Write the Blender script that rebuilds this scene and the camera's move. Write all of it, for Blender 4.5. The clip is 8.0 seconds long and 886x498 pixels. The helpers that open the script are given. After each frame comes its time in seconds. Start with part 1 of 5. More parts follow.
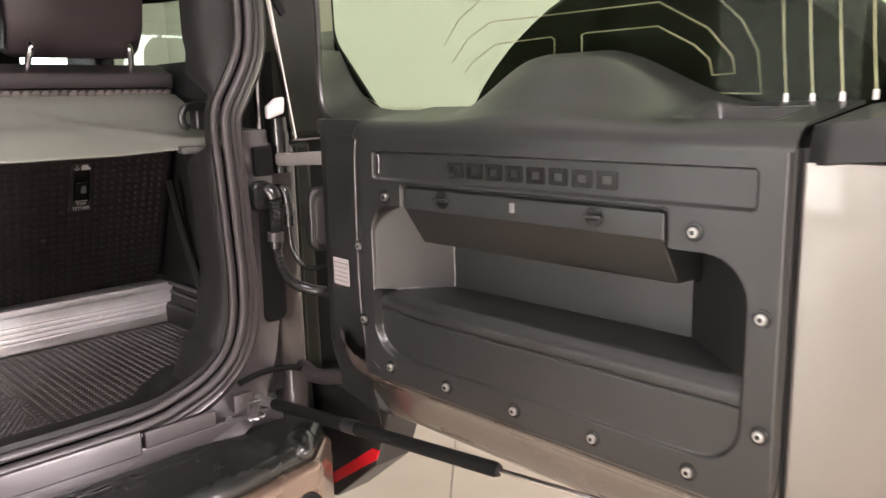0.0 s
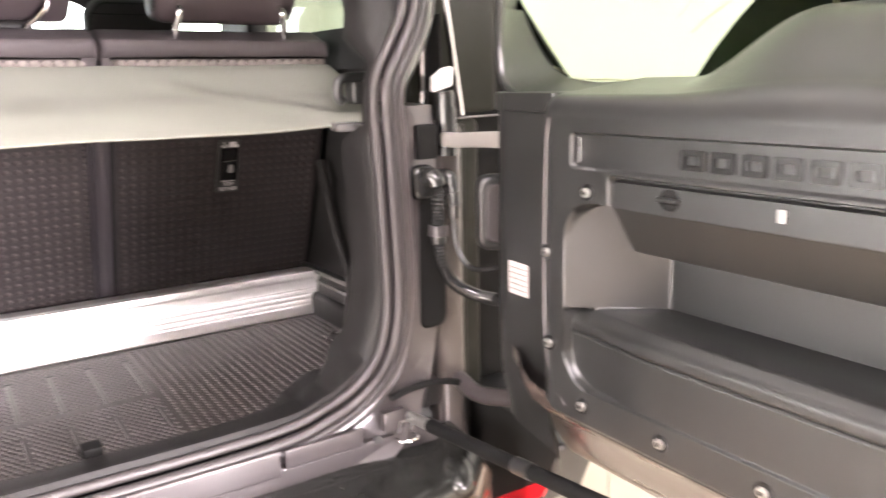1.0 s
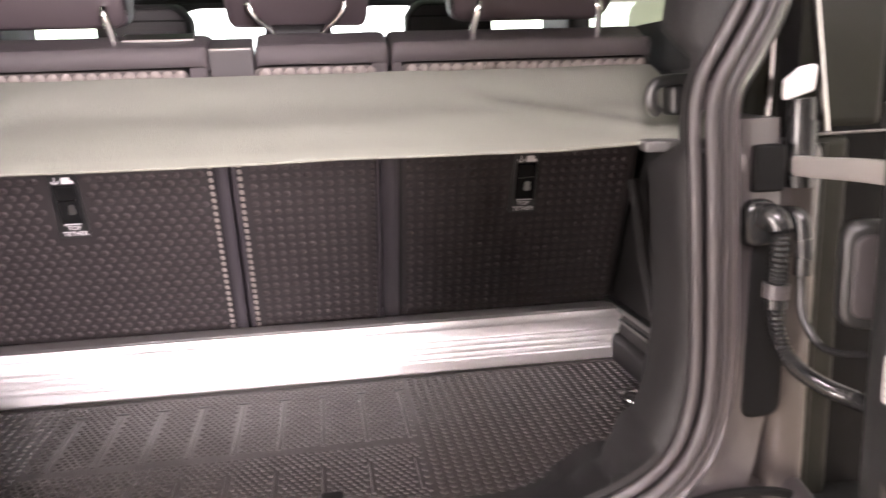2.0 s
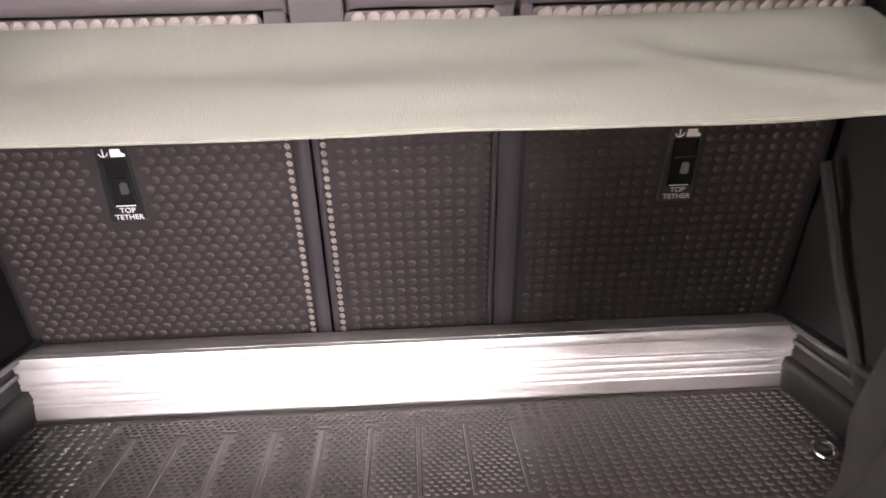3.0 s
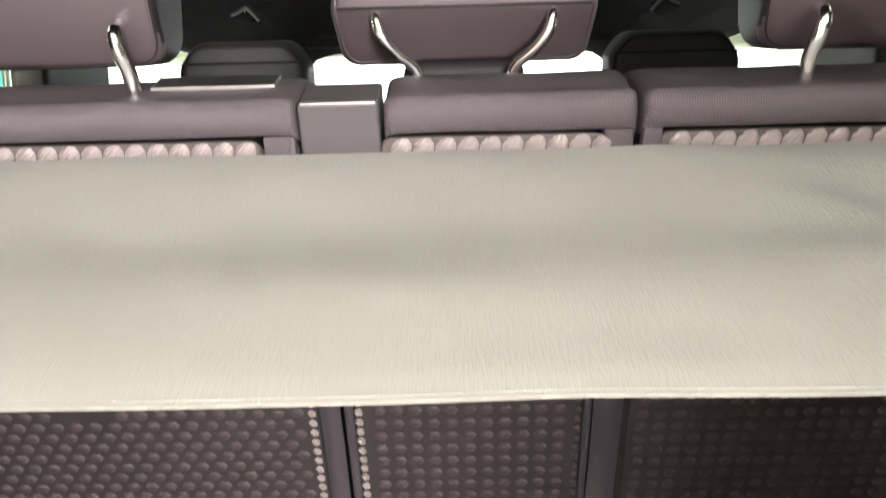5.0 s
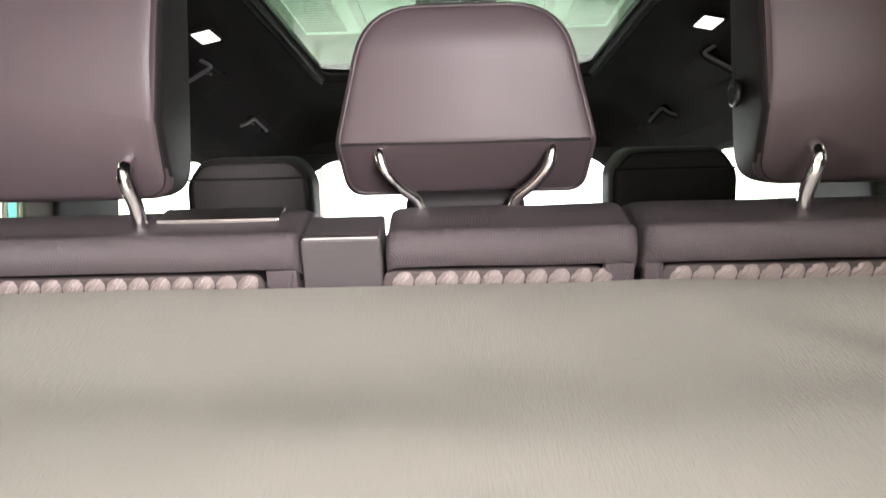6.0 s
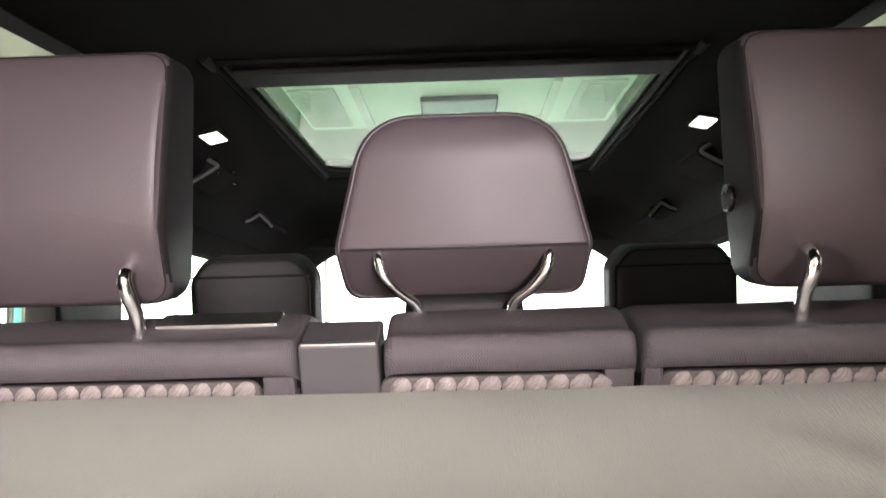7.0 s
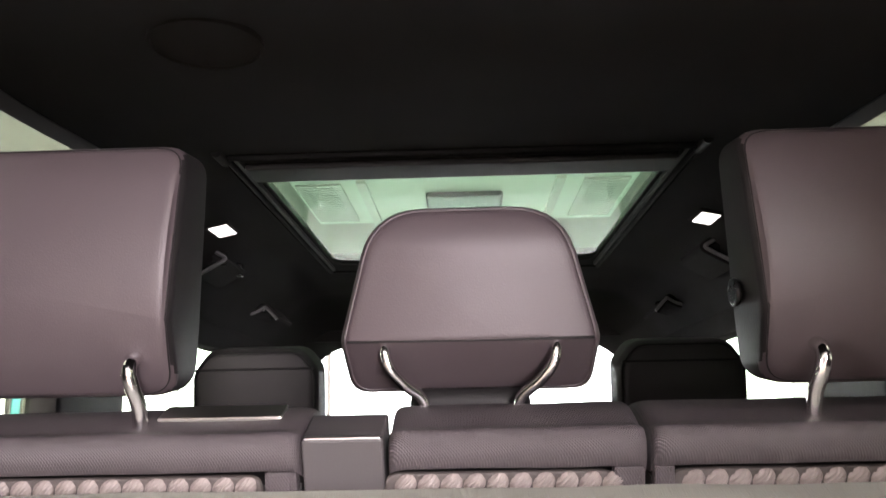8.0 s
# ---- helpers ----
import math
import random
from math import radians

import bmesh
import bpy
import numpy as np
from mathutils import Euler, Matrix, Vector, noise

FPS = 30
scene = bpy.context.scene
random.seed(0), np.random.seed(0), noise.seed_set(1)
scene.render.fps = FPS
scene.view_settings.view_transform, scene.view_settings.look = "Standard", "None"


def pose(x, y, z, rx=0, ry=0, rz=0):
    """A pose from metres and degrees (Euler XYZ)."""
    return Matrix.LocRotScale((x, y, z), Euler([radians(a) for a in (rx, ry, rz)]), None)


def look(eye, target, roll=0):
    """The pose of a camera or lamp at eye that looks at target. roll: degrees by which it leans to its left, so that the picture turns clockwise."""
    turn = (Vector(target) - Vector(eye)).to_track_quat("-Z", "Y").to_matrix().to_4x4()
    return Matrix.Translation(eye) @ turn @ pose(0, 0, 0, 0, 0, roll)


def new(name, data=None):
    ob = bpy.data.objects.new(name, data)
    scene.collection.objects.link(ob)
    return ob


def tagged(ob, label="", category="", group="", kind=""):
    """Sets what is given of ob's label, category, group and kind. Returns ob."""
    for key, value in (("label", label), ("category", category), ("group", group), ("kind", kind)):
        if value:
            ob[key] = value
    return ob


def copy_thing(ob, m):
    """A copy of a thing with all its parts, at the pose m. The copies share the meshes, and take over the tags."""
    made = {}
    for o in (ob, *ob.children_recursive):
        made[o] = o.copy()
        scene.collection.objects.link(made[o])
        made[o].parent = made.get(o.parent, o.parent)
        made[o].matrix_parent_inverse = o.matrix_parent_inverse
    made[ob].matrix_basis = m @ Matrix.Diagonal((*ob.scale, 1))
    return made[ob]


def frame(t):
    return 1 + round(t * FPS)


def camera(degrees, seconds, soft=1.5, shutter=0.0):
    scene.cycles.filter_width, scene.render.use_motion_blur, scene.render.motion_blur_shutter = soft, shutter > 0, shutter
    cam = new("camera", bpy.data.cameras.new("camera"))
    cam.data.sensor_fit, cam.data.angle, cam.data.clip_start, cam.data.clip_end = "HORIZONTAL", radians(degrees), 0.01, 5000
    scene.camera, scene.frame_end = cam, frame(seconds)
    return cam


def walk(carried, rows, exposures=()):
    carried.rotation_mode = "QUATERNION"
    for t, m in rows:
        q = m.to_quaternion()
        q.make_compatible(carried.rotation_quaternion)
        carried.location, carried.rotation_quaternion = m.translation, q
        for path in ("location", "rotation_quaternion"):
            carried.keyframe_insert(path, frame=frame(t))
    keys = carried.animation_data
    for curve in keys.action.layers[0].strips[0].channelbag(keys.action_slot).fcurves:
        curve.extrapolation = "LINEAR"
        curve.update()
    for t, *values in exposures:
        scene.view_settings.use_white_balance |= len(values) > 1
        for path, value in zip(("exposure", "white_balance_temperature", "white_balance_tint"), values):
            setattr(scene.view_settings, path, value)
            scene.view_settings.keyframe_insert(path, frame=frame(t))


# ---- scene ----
cam = camera(59.5, 8.0, 1.5, 0.4)
PATH = [
    (0, (-0.238, -1.276, 1.401), (1.121, 0.141, 1.02), -1.5),
    (0.5, (-0.169, -1.139, 1.393), (1.133, 0.324, 0.986), -1.1),
    (1, (-0.134, -1.034, 1.39), (0.945, 0.595, 0.964), -1.3),
    (1.5, (-0.037, -0.9, 1.395), (0.645, 0.935, 0.99), -1.9),
    (2, (0.029, -0.804, 1.397), (0.325, 1.132, 0.993), -1.9),
    (2.2, (0.031, -0.753, 1.398), (0.227, 1.193, 0.978), -2.0),
    (3.3, (0.003, -0.407, 1.368), (0.034, 1.519, 0.864), -1.8),
    (3.5, (0.025, -0.336, 1.374), (-0.001, 1.58, 0.844), -1.9),
    (4, (0.03, -0.224, 1.381), (-0.1, 1.701, 0.88), -1.5),
    (4.5, (0.009, -0.18, 1.41), (-0.08, 1.764, 0.984), -1.3),
    (5, (-0.004, -0.162, 1.435), (-0.042, 1.793, 1.165), -1.4),
    (6.5, (0.002, -0.158, 1.478), (-0.046, 1.839, 1.551), -1.4),
    (7, (0.005, -0.161, 1.482), (-0.045, 1.837, 1.68), -1.5),
    (7.5, (0.005, -0.161, 1.479), (-0.047, 1.829, 1.81), -1.3),
    (8, (0.003, -0.163, 1.48), (-0.053, 1.814, 1.923), -1.1),
]
walk(cam, [(t, look(eye, target, roll)) for t, eye, target, roll in PATH], [(t, e, 6500, tint) for t, e, tint in ((0, -0.45, 14), (0.5, 0.2, 13.5), (1, 0.74, 14.5), (1.5, 0.63, 18.5), (2.2, 0.18, 18), (3.5, 0.27, 13.5), (4, 0.27, 12.5), (4.5, 0.33, 11.5), (5, 0.41, 9.5), (6.5, 0.1, 14.5), (7, 0.12, 14.5), (7.5, 0.1, 15.5), (8, 0.0, 16))])

# walls, sky and light of the showroom ------------------------------------------------
world = bpy.data.worlds.new("world")
scene.world = world
world.use_nodes = True
sky = world.node_tree.nodes.new("ShaderNodeTexSky")
sky.sky_type, sky.sun_disc = "NISHITA", False
sky.sun_elevation, sky.sun_rotation = radians(35), radians(20)
world.node_tree.links.new(sky.outputs[0], world.node_tree.nodes["Background"].inputs[0])
world.node_tree.nodes["Background"].inputs[1].default_value = 0.12
# daylight through the window behind the car
day = bpy.data.lights.new("window_light", "AREA")
day.shape, day.size, day.size_y, day.energy, day.color = "RECTANGLE", 1.25, 2.7, 1350, (1.0, 0.91, 0.925)
day_ob = new("window_light", day)
day_ob.matrix_basis = look((2.1, -6.96, 1.6), (2.1, 0, 1.6))
# warmer light through the side window, past the left edge of the rear opening
side = bpy.data.lights.new("window_light", "AREA")
side.shape, side.size, side.size_y, side.energy, side.color = "RECTANGLE", 1.7, 1.8, 600, (1.0, 0.88, 0.82)
side_ob = new("window_light", side)
side_ob.matrix_basis = look((-6.96, -3.7, 1.25), (0, -3.7, 1.25))


# ---- materials ----
def material(name, rgb, rough=0.5, metal=0.0, grain=0.0, grain_size=400.0, blotch=0.12, blotch_size=6.0, spec=0.5, coat=0.0, rough_var=0.1, sheen=0.0):
    """A surface with fine grain relief, and blotches in tone and gloss at a larger scale."""
    m = bpy.data.materials.new(name)
    m.use_nodes = True
    nt = m.node_tree
    b = nt.nodes["Principled BSDF"]
    b.inputs["Metallic"].default_value = metal
    b.inputs["Specular IOR Level"].default_value = spec
    b.inputs["Coat Weight"].default_value = coat
    b.inputs["Sheen Weight"].default_value = sheen
    tc = nt.nodes.new("ShaderNodeTexCoord")
    big = nt.nodes.new("ShaderNodeTexNoise")
    big.inputs["Scale"].default_value, big.inputs["Detail"].default_value = blotch_size, 5
    nt.links.new(tc.outputs["Object"], big.inputs["Vector"])
    mix = nt.nodes.new("ShaderNodeMix")
    mix.data_type = "RGBA"
    mix.inputs[6].default_value = (*[c * (1 - blotch) for c in rgb], 1)
    mix.inputs[7].default_value = (*[min(1, c * (1 + blotch)) for c in rgb], 1)
    nt.links.new(big.outputs["Fac"], mix.inputs[0])
    nt.links.new(mix.outputs[2], b.inputs["Base Color"])
    mr = nt.nodes.new("ShaderNodeMapRange")
    mr.inputs[3].default_value, mr.inputs[4].default_value = max(0.02, rough - rough_var), min(1, rough + rough_var)
    nt.links.new(big.outputs["Fac"], mr.inputs[0])
    nt.links.new(mr.outputs[0], b.inputs["Roughness"])
    if grain:
        fine = nt.nodes.new("ShaderNodeTexNoise")
        fine.inputs["Scale"].default_value, fine.inputs["Detail"].default_value = grain_size, 3
        nt.links.new(tc.outputs["Object"], fine.inputs["Vector"])
        bump = nt.nodes.new("ShaderNodeBump")
        bump.inputs["Strength"].default_value, bump.inputs["Distance"].default_value = grain, 0.001
        nt.links.new(fine.outputs["Fac"], bump.inputs["Height"])
        nt.links.new(bump.outputs[0], b.inputs["Normal"])
    return m


def woven(m, scale, strength, dirs=("X", "Z"), tone=0.0):
    """Adds crossed threads to a material as relief, and darkens the gaps between them by tone."""
    nt = m.node_tree
    bsdf = nt.nodes["Principled BSDF"]
    tc = nt.nodes.new("ShaderNodeTexCoord")
    heights = []
    for d in dirs:
        w = nt.nodes.new("ShaderNodeTexWave")
        w.bands_direction = d
        w.inputs["Scale"].default_value, w.inputs["Distortion"].default_value = scale, 0.6
        nt.links.new(tc.outputs["Object"], w.inputs["Vector"])
        heights.append(w)
    add = nt.nodes.new("ShaderNodeMath")
    nt.links.new(heights[0].outputs["Fac"], add.inputs[0])
    nt.links.new(heights[-1].outputs["Fac"], add.inputs[1])
    bump = nt.nodes.new("ShaderNodeBump")
    bump.inputs["Strength"].default_value, bump.inputs["Distance"].default_value = strength, 0.001
    nt.links.new(add.outputs[0], bump.inputs["Height"])
    nt.links.new(bump.outputs[0], bsdf.inputs["Normal"])
    if tone:
        ramp = nt.nodes.new("ShaderNodeMapRange")
        ramp.inputs[2].default_value, ramp.inputs[3].default_value, ramp.inputs[4].default_value = 2.0, 1 - tone, 1 + tone
        nt.links.new(add.outputs[0], ramp.inputs[0])
        mul = nt.nodes.new("ShaderNodeVectorMath")
        mul.operation = "SCALE"
        nt.links.new(bsdf.inputs["Base Color"].links[0].from_socket, mul.inputs[0])
        nt.links.new(ramp.outputs[0], mul.inputs["Scale"])
        nt.links.new(mul.outputs[0], bsdf.inputs["Base Color"])
    return m


def threads(m, across, along_):
    """Stretches a cloth's grain into threads."""
    nt = m.node_tree
    fine = [n for n in nt.nodes if n.type == "TEX_NOISE"][1]
    tc = [n for n in nt.nodes if n.type == "TEX_COORD"][0]
    mp = nt.nodes.new("ShaderNodeMapping")
    mp.inputs["Scale"].default_value = (across, along_, along_)
    nt.links.new(tc.outputs["Object"], mp.inputs["Vector"])
    nt.links.new(mp.outputs[0], fine.inputs["Vector"])
    return m


def glass(name, rgb, rough=0.0, ior=1.45):
    m = bpy.data.materials.new(name)
    m.use_nodes = True
    b = m.node_tree.nodes["Principled BSDF"]
    b.inputs["Base Color"].default_value = (*rgb, 1)
    b.inputs["Transmission Weight"].default_value, b.inputs["Roughness"].default_value, b.inputs["IOR"].default_value = 1, rough, ior
    return m


def glow(name, rgb, strength):
    m = bpy.data.materials.new(name)
    m.use_nodes = True
    b = m.node_tree.nodes["Principled BSDF"]
    b.inputs["Base Color"].default_value = (0.8, 0.8, 0.8, 1)
    b.inputs["Emission Color"].default_value, b.inputs["Emission Strength"].default_value = (*rgb, 1), strength
    return m


TRIM = material("moulded_black_plastic", (0.0115, 0.0118, 0.0116), 0.35, grain=0.18, grain_size=900, spec=0.75)
TRIM_SOFT = material("soft_dark_trim", (0.0110, 0.0105, 0.0105), 0.56, grain=0.3, grain_size=700, spec=0.24)
GLOSSY = material("smooth_black_plastic", (0.012, 0.012, 0.012), 0.25, grain=0.05)
LEATHER = material("dark_aubergine_leather", (0.060, 0.047, 0.051), 0.5, grain=0.13, grain_size=700, blotch=0.08)
LEATHER_BACK = woven(material("twilled_dark_cloth", (0.060, 0.051, 0.054), 0.55), 245, 0.45, ("DIAGONAL", "X"), 0.33)
GAP_TRIM = material("padded_purple_grey_trim", (0.032, 0.028, 0.032), 0.45, grain=0.15, grain_size=700)
FRONT_LEATHER = material("black_leather", (0.011, 0.0098, 0.0102), 0.6, grain=0.3, grain_size=500, spec=0.25)
WEAVE = material("woven_dark_textile", (0.0140, 0.0108, 0.0110), 0.62, grain=0.5, grain_size=900, blotch=0.1)
BUMPS = material("raised_dark_yarn", (0.037, 0.0295, 0.0295), 0.62, grain=0.4, grain_size=1500, spec=0.3, blotch=0.12)
KNOT_YARN = material("brown_grey_yarn", (0.170, 0.147, 0.135), 0.5, grain=0.4, grain_size=900, blotch=0.25, blotch_size=60)
WEAVE_EDGE = woven(material("woven_grey_textile", (0.235, 0.205, 0.185), 0.48, blotch=0.2, blotch_size=40), 150, 0.8, ("DIAGONAL", "DIAGONAL"))
CLOTH = material("grey_cover_cloth", (0.166, 0.170, 0.146), 0.65, blotch=0.07, blotch_size=3, grain=0.6, grain_size=1)
threads(CLOTH, 750, 90)
ALU = threads(material("brushed_aluminium", (0.92, 0.89, 0.88), 0.38, 1.0, grain=0.8, grain_size=1, blotch=0.04), 2, 1600)
RUBBER = material("black_rubber_mat", (0.024, 0.020, 0.0185), 0.38, grain=0.2, grain_size=600)
SEAL = material("ribbed_rubber_seal", (0.036, 0.032, 0.033), 0.42, grain=0.15, grain_size=600, spec=0.45)
JAMB = material("dark_grey_paint", (0.046, 0.040, 0.041), 0.34, 0.15, grain=0.04, coat=0.3)
PAINT = material("warm_silver_paint", (0.27, 0.25, 0.23), 0.34, 0.85, grain=0.03, blotch=0.04, coat=0.6)
BUMPER = material("bronze_silver_paint", (0.20, 0.142, 0.105), 0.28, 0.6, grain=0.03, blotch=0.06, coat=0.6)
CHROME = material("bright_chrome", (0.82, 0.80, 0.80), 0.14, 1.0, blotch=0.02, rough_var=0.05)
ZINC = material("pale_zinc_plate", (0.50, 0.475, 0.45), 0.30, 0.6, grain=0.1)
STEEL = material("bare_steel", (0.56, 0.55, 0.53), 0.34, 1.0, grain=0.1)
HEADLINER = material("black_headliner_cloth", (0.0085, 0.0076, 0.0073), 0.9, grain=0.4, grain_size=1200, spec=0.2)
TYRE = material("tyre_rubber", (0.006, 0.006, 0.006), 0.65, grain=0.2, spec=0.12)
RED = material("red_lamp_lens", (0.55, 0.012, 0.02), 0.18, blotch=0.05, coat=0.5)
WHITE = material("white_plastic", (0.78, 0.77, 0.76), 0.35, grain=0.05)
CYAN = material("cyan_paint", (0.12, 0.66, 0.72), 0.4, grain=0.05)
PRINT = material("white_print", (0.70, 0.68, 0.68), 0.5)
STICKER = material("pale_sticker", (0.42, 0.39, 0.39), 0.45)
PRIVACY = glass("green_tinted_glass", (0.60, 0.70, 0.56))
TAILGLASS = glass("pale_green_glass", (0.76, 0.88, 0.66), 0.0, 1.1)
ROOFGLASS = glass("dark_green_roof_glass", (0.19, 0.305, 0.212), 0.0, 1.10)
CLEAR = glass("clear_glass", (0.95, 0.97, 0.95))
# the door's silver paint, with the dark floor reflection put into its colour
DOOR_EDGE = material("door_paint_darkened", (0.085, 0.066, 0.058), 0.27, 0.45, grain=0.04, blotch=0.1, coat=0.3)
POST = material("brown_grey_gloss_paint", (0.045, 0.038, 0.035), 0.32, 0.1, grain=0.03, coat=0.4)
STEP = material("black_step_plastic", (0.012, 0.0125, 0.0115), 0.27, grain=0.12, grain_size=500, spec=0.7, rough_var=0.12)
# black panel; the olive reflection of the surroundings is mixed into its colour
OLIVE_SHEEN = material("black_panel_olive_sheen", (0.013, 0.0135, 0.0095), 0.5, grain=0.1, spec=0.2)
SEAM = material("pale_moulded_edge", (0.15, 0.14, 0.14), 0.4)
YARN_BAND = material("brown_grey_woven_band", (0.052, 0.044, 0.041), 0.6, grain=0.6, grain_size=900)
WIRE = material("heater_wire", (0.62, 0.55, 0.42), 0.4, 0.8)
TILE = material("cream_floor_tile", (0.43, 0.375, 0.30), 0.16, grain=0.02, blotch=0.08, blotch_size=3)
GROUT = material("grey_grout", (0.33, 0.30, 0.26), 0.8, grain=0.3)
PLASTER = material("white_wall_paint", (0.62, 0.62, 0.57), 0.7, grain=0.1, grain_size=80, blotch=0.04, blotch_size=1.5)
# for the unseen west and south walls: kept dark so less light bounces
DIM_WALL = material("unseen_wall_darkened", (0.28, 0.27, 0.265), 0.7, grain=0.1, grain_size=80, blotch=0.06, blotch_size=1.5)
CEIL = material("white_ceiling_board", (0.46, 0.47, 0.45), 0.8, grain=0.1, grain_size=80, blotch=0.04, blotch_size=1.0)
LAMP = glow("lamp_panel", (1.0, 0.96, 0.92), 3.2)
ADDED_LAMP = glow("added_lamp_panel", (1.0, 0.905, 0.915), 6.0)
ADDED_REAR_LAMP = glow("added_rear_lamp_panel", (1.0, 0.905, 0.915), 95.0)
COFFER = glow("lit_ceiling_coffer", (0.97, 1.0, 0.96), 0.55)
READING = glow("reading_lamp_lens", (1.0, 0.93, 0.88), 2.5)
DAY_WEST = glow("daylight_backdrop_west", (1.0, 0.97, 0.93), 16.0)
DAY = glow("daylight_backdrop", (0.95, 0.98, 1.0), 7.0)

# ---- mesh helpers ----
WORLD = {}


def even_normals(me, limit):
    """Normals led by the large faces, so that flats stay flat beside rounded edges."""
    round_v = [[] for v in me.vertices]
    faces = [(f.normal.copy(), f.area) for f in me.polygons]
    for k, f in enumerate(me.polygons):
        for v in f.vertices:
            round_v[v].append(k)
    out = []
    for k, f in enumerate(me.polygons):
        for v in f.vertices:
            n = Vector((0, 0, 0))
            for j in round_v[v]:
                if faces[j][0].dot(faces[k][0]) > limit:
                    n += faces[j][0] * faces[j][1]
            out.append(n.normalized() if n.length > 1e-12 else faces[k][0])
    me.normals_split_custom_set(out)


def link(name, bm, mat, parent=None, label="", smooth=True, angle=40):
    me = bpy.data.meshes.new(name)
    bm.normal_update()
    bm.to_mesh(me)
    bm.free()
    me.materials.append(mat)
    if smooth:
        me.shade_smooth()
        me.set_sharp_from_angle(angle=radians(angle))
        if len(me.polygons) < 240:
            even_normals(me, math.cos(radians(angle)))
    ob = new(name, me)
    WORLD[ob] = Matrix.Identity(4)
    if parent is not None:
        ob.parent = parent
        ob.matrix_parent_inverse = WORLD[parent].inverted()
    return tagged(ob, label)


def part(name, bm, mat, parent, label="", **kw):
    return link(name, bm, mat, parent, label, **kw)


def thing(name, at, label, category, group="", kind=""):
    ob = new(name)
    ob.empty_display_size = 0.05
    ob.matrix_basis = Matrix.Translation(at)
    WORLD[ob] = Matrix.Translation(at)
    return tagged(ob, label, category, group, kind)


def box(lo, hi, bevel=0.0, seg=2, bm=None, m=None):
    """A box from corner to corner, with rounded edges."""
    out = bmesh.new()
    bmesh.ops.create_cube(out, size=1)
    size = [h - l for l, h in zip(lo, hi)]
    mid = [(h + l) / 2 for l, h in zip(lo, hi)]
    for v in out.verts:
        v.co = Vector([c * s + d for c, s, d in zip(v.co, size, mid)])
    if bevel:
        bmesh.ops.bevel(out, geom=out.edges[:], offset=bevel, segments=seg, profile=0.5, affect="EDGES")
    return merge(out, bm, m)


def merge(out, bm=None, m=None):
    if m is not None:
        out.transform(m)
    if bm is None:
        return out
    tmp = bpy.data.meshes.new("tmp")
    out.to_mesh(tmp)
    out.free()
    bm.from_mesh(tmp)
    bpy.data.meshes.remove(tmp)
    return bm


def rod(points, r, seg=10, bm=None, radii=None, close=False):
    """A round rod along a line of points."""
    pts = [Vector(p) for p in points]
    out = bm or bmesh.new()
    rings, n = [], len(pts)
    side = None
    for i, p in enumerate(pts):
        a, b = (pts[i - 1], pts[(i + 1) % n]) if close else (pts[max(i - 1, 0)], pts[min(i + 1, n - 1)])
        d = (b - a).normalized()
        if side is None:
            side = d.orthogonal().normalized()
        side = (side - d * side.dot(d)).normalized()
        up = d.cross(side)
        rr = radii[i] if radii else r
        rings.append([out.verts.new(p + rr * (side * math.cos(k * math.tau / seg) + up * math.sin(k * math.tau / seg))) for k in range(seg)])
    for i in range(n if close else n - 1):
        a, b = rings[i], rings[(i + 1) % n]
        for k in range(seg):
            out.faces.new((a[k], a[(k + 1) % seg], b[(k + 1) % seg], b[k]))
    if not close:
        out.faces.new(rings[0][::-1])
        out.faces.new(rings[-1])
    return out


def smooth_line(points, per=8):
    """A Catmull-Rom line through the points."""
    p = [Vector(q) for q in points]
    p = [2 * p[0] - p[1], *p, 2 * p[-1] - p[-2]]
    line = []
    for i in range(1, len(p) - 2):
        for k in range(per):
            t = k / per
            line.append(0.5 * (2 * p[i] + (p[i + 1] - p[i - 1]) * t + (2 * p[i - 1] - 5 * p[i] + 4 * p[i + 1] - p[i + 2]) * t * t + (3 * p[i] - p[i - 1] - 3 * p[i + 1] + p[i + 2]) * t ** 3))
    return line + [p[-2]]


def sheet(nu, nv, f, thick=None, flip=False):
    """A surface of nu x nv cells from f(u, v); thick: a vector or depth along the normal for a solid sheet."""
    bm = bmesh.new()
    vs = [[bm.verts.new(f(i / nu, j / nv)) for j in range(nv + 1)] for i in range(nu + 1)]
    for i in range(nu):
        for j in range(nv):
            q = (vs[i][j], vs[i + 1][j], vs[i + 1][j + 1], vs[i][j + 1])
            bm.faces.new(q[::-1] if flip else q)
    if thick:
        bm.normal_update()
        bmesh.ops.solidify(bm, geom=bm.faces[:], thickness=thick)
    return bm


def extrude(outline, m, depth, bevel=0.0, seg=2, bm=None):
    """A plate: a flat outline in x, y, made depth thick along z, laid by m."""
    out = bmesh.new()
    f = out.faces.new([out.verts.new((x, y, 0)) for x, y in outline])
    top = bmesh.ops.extrude_face_region(out, geom=[f])["geom"]
    bmesh.ops.translate(out, verts=[v for v in top if isinstance(v, bmesh.types.BMVert)], vec=(0, 0, depth))
    bmesh.ops.recalc_face_normals(out, faces=out.faces[:])
    if bevel:
        rims = [e for e in out.edges if abs(e.verts[0].co.z - e.verts[1].co.z) < 1e-6]
        bmesh.ops.bevel(out, geom=rims, offset=bevel, segments=seg, profile=0.5, affect="EDGES")
    return merge(out, bm, m)


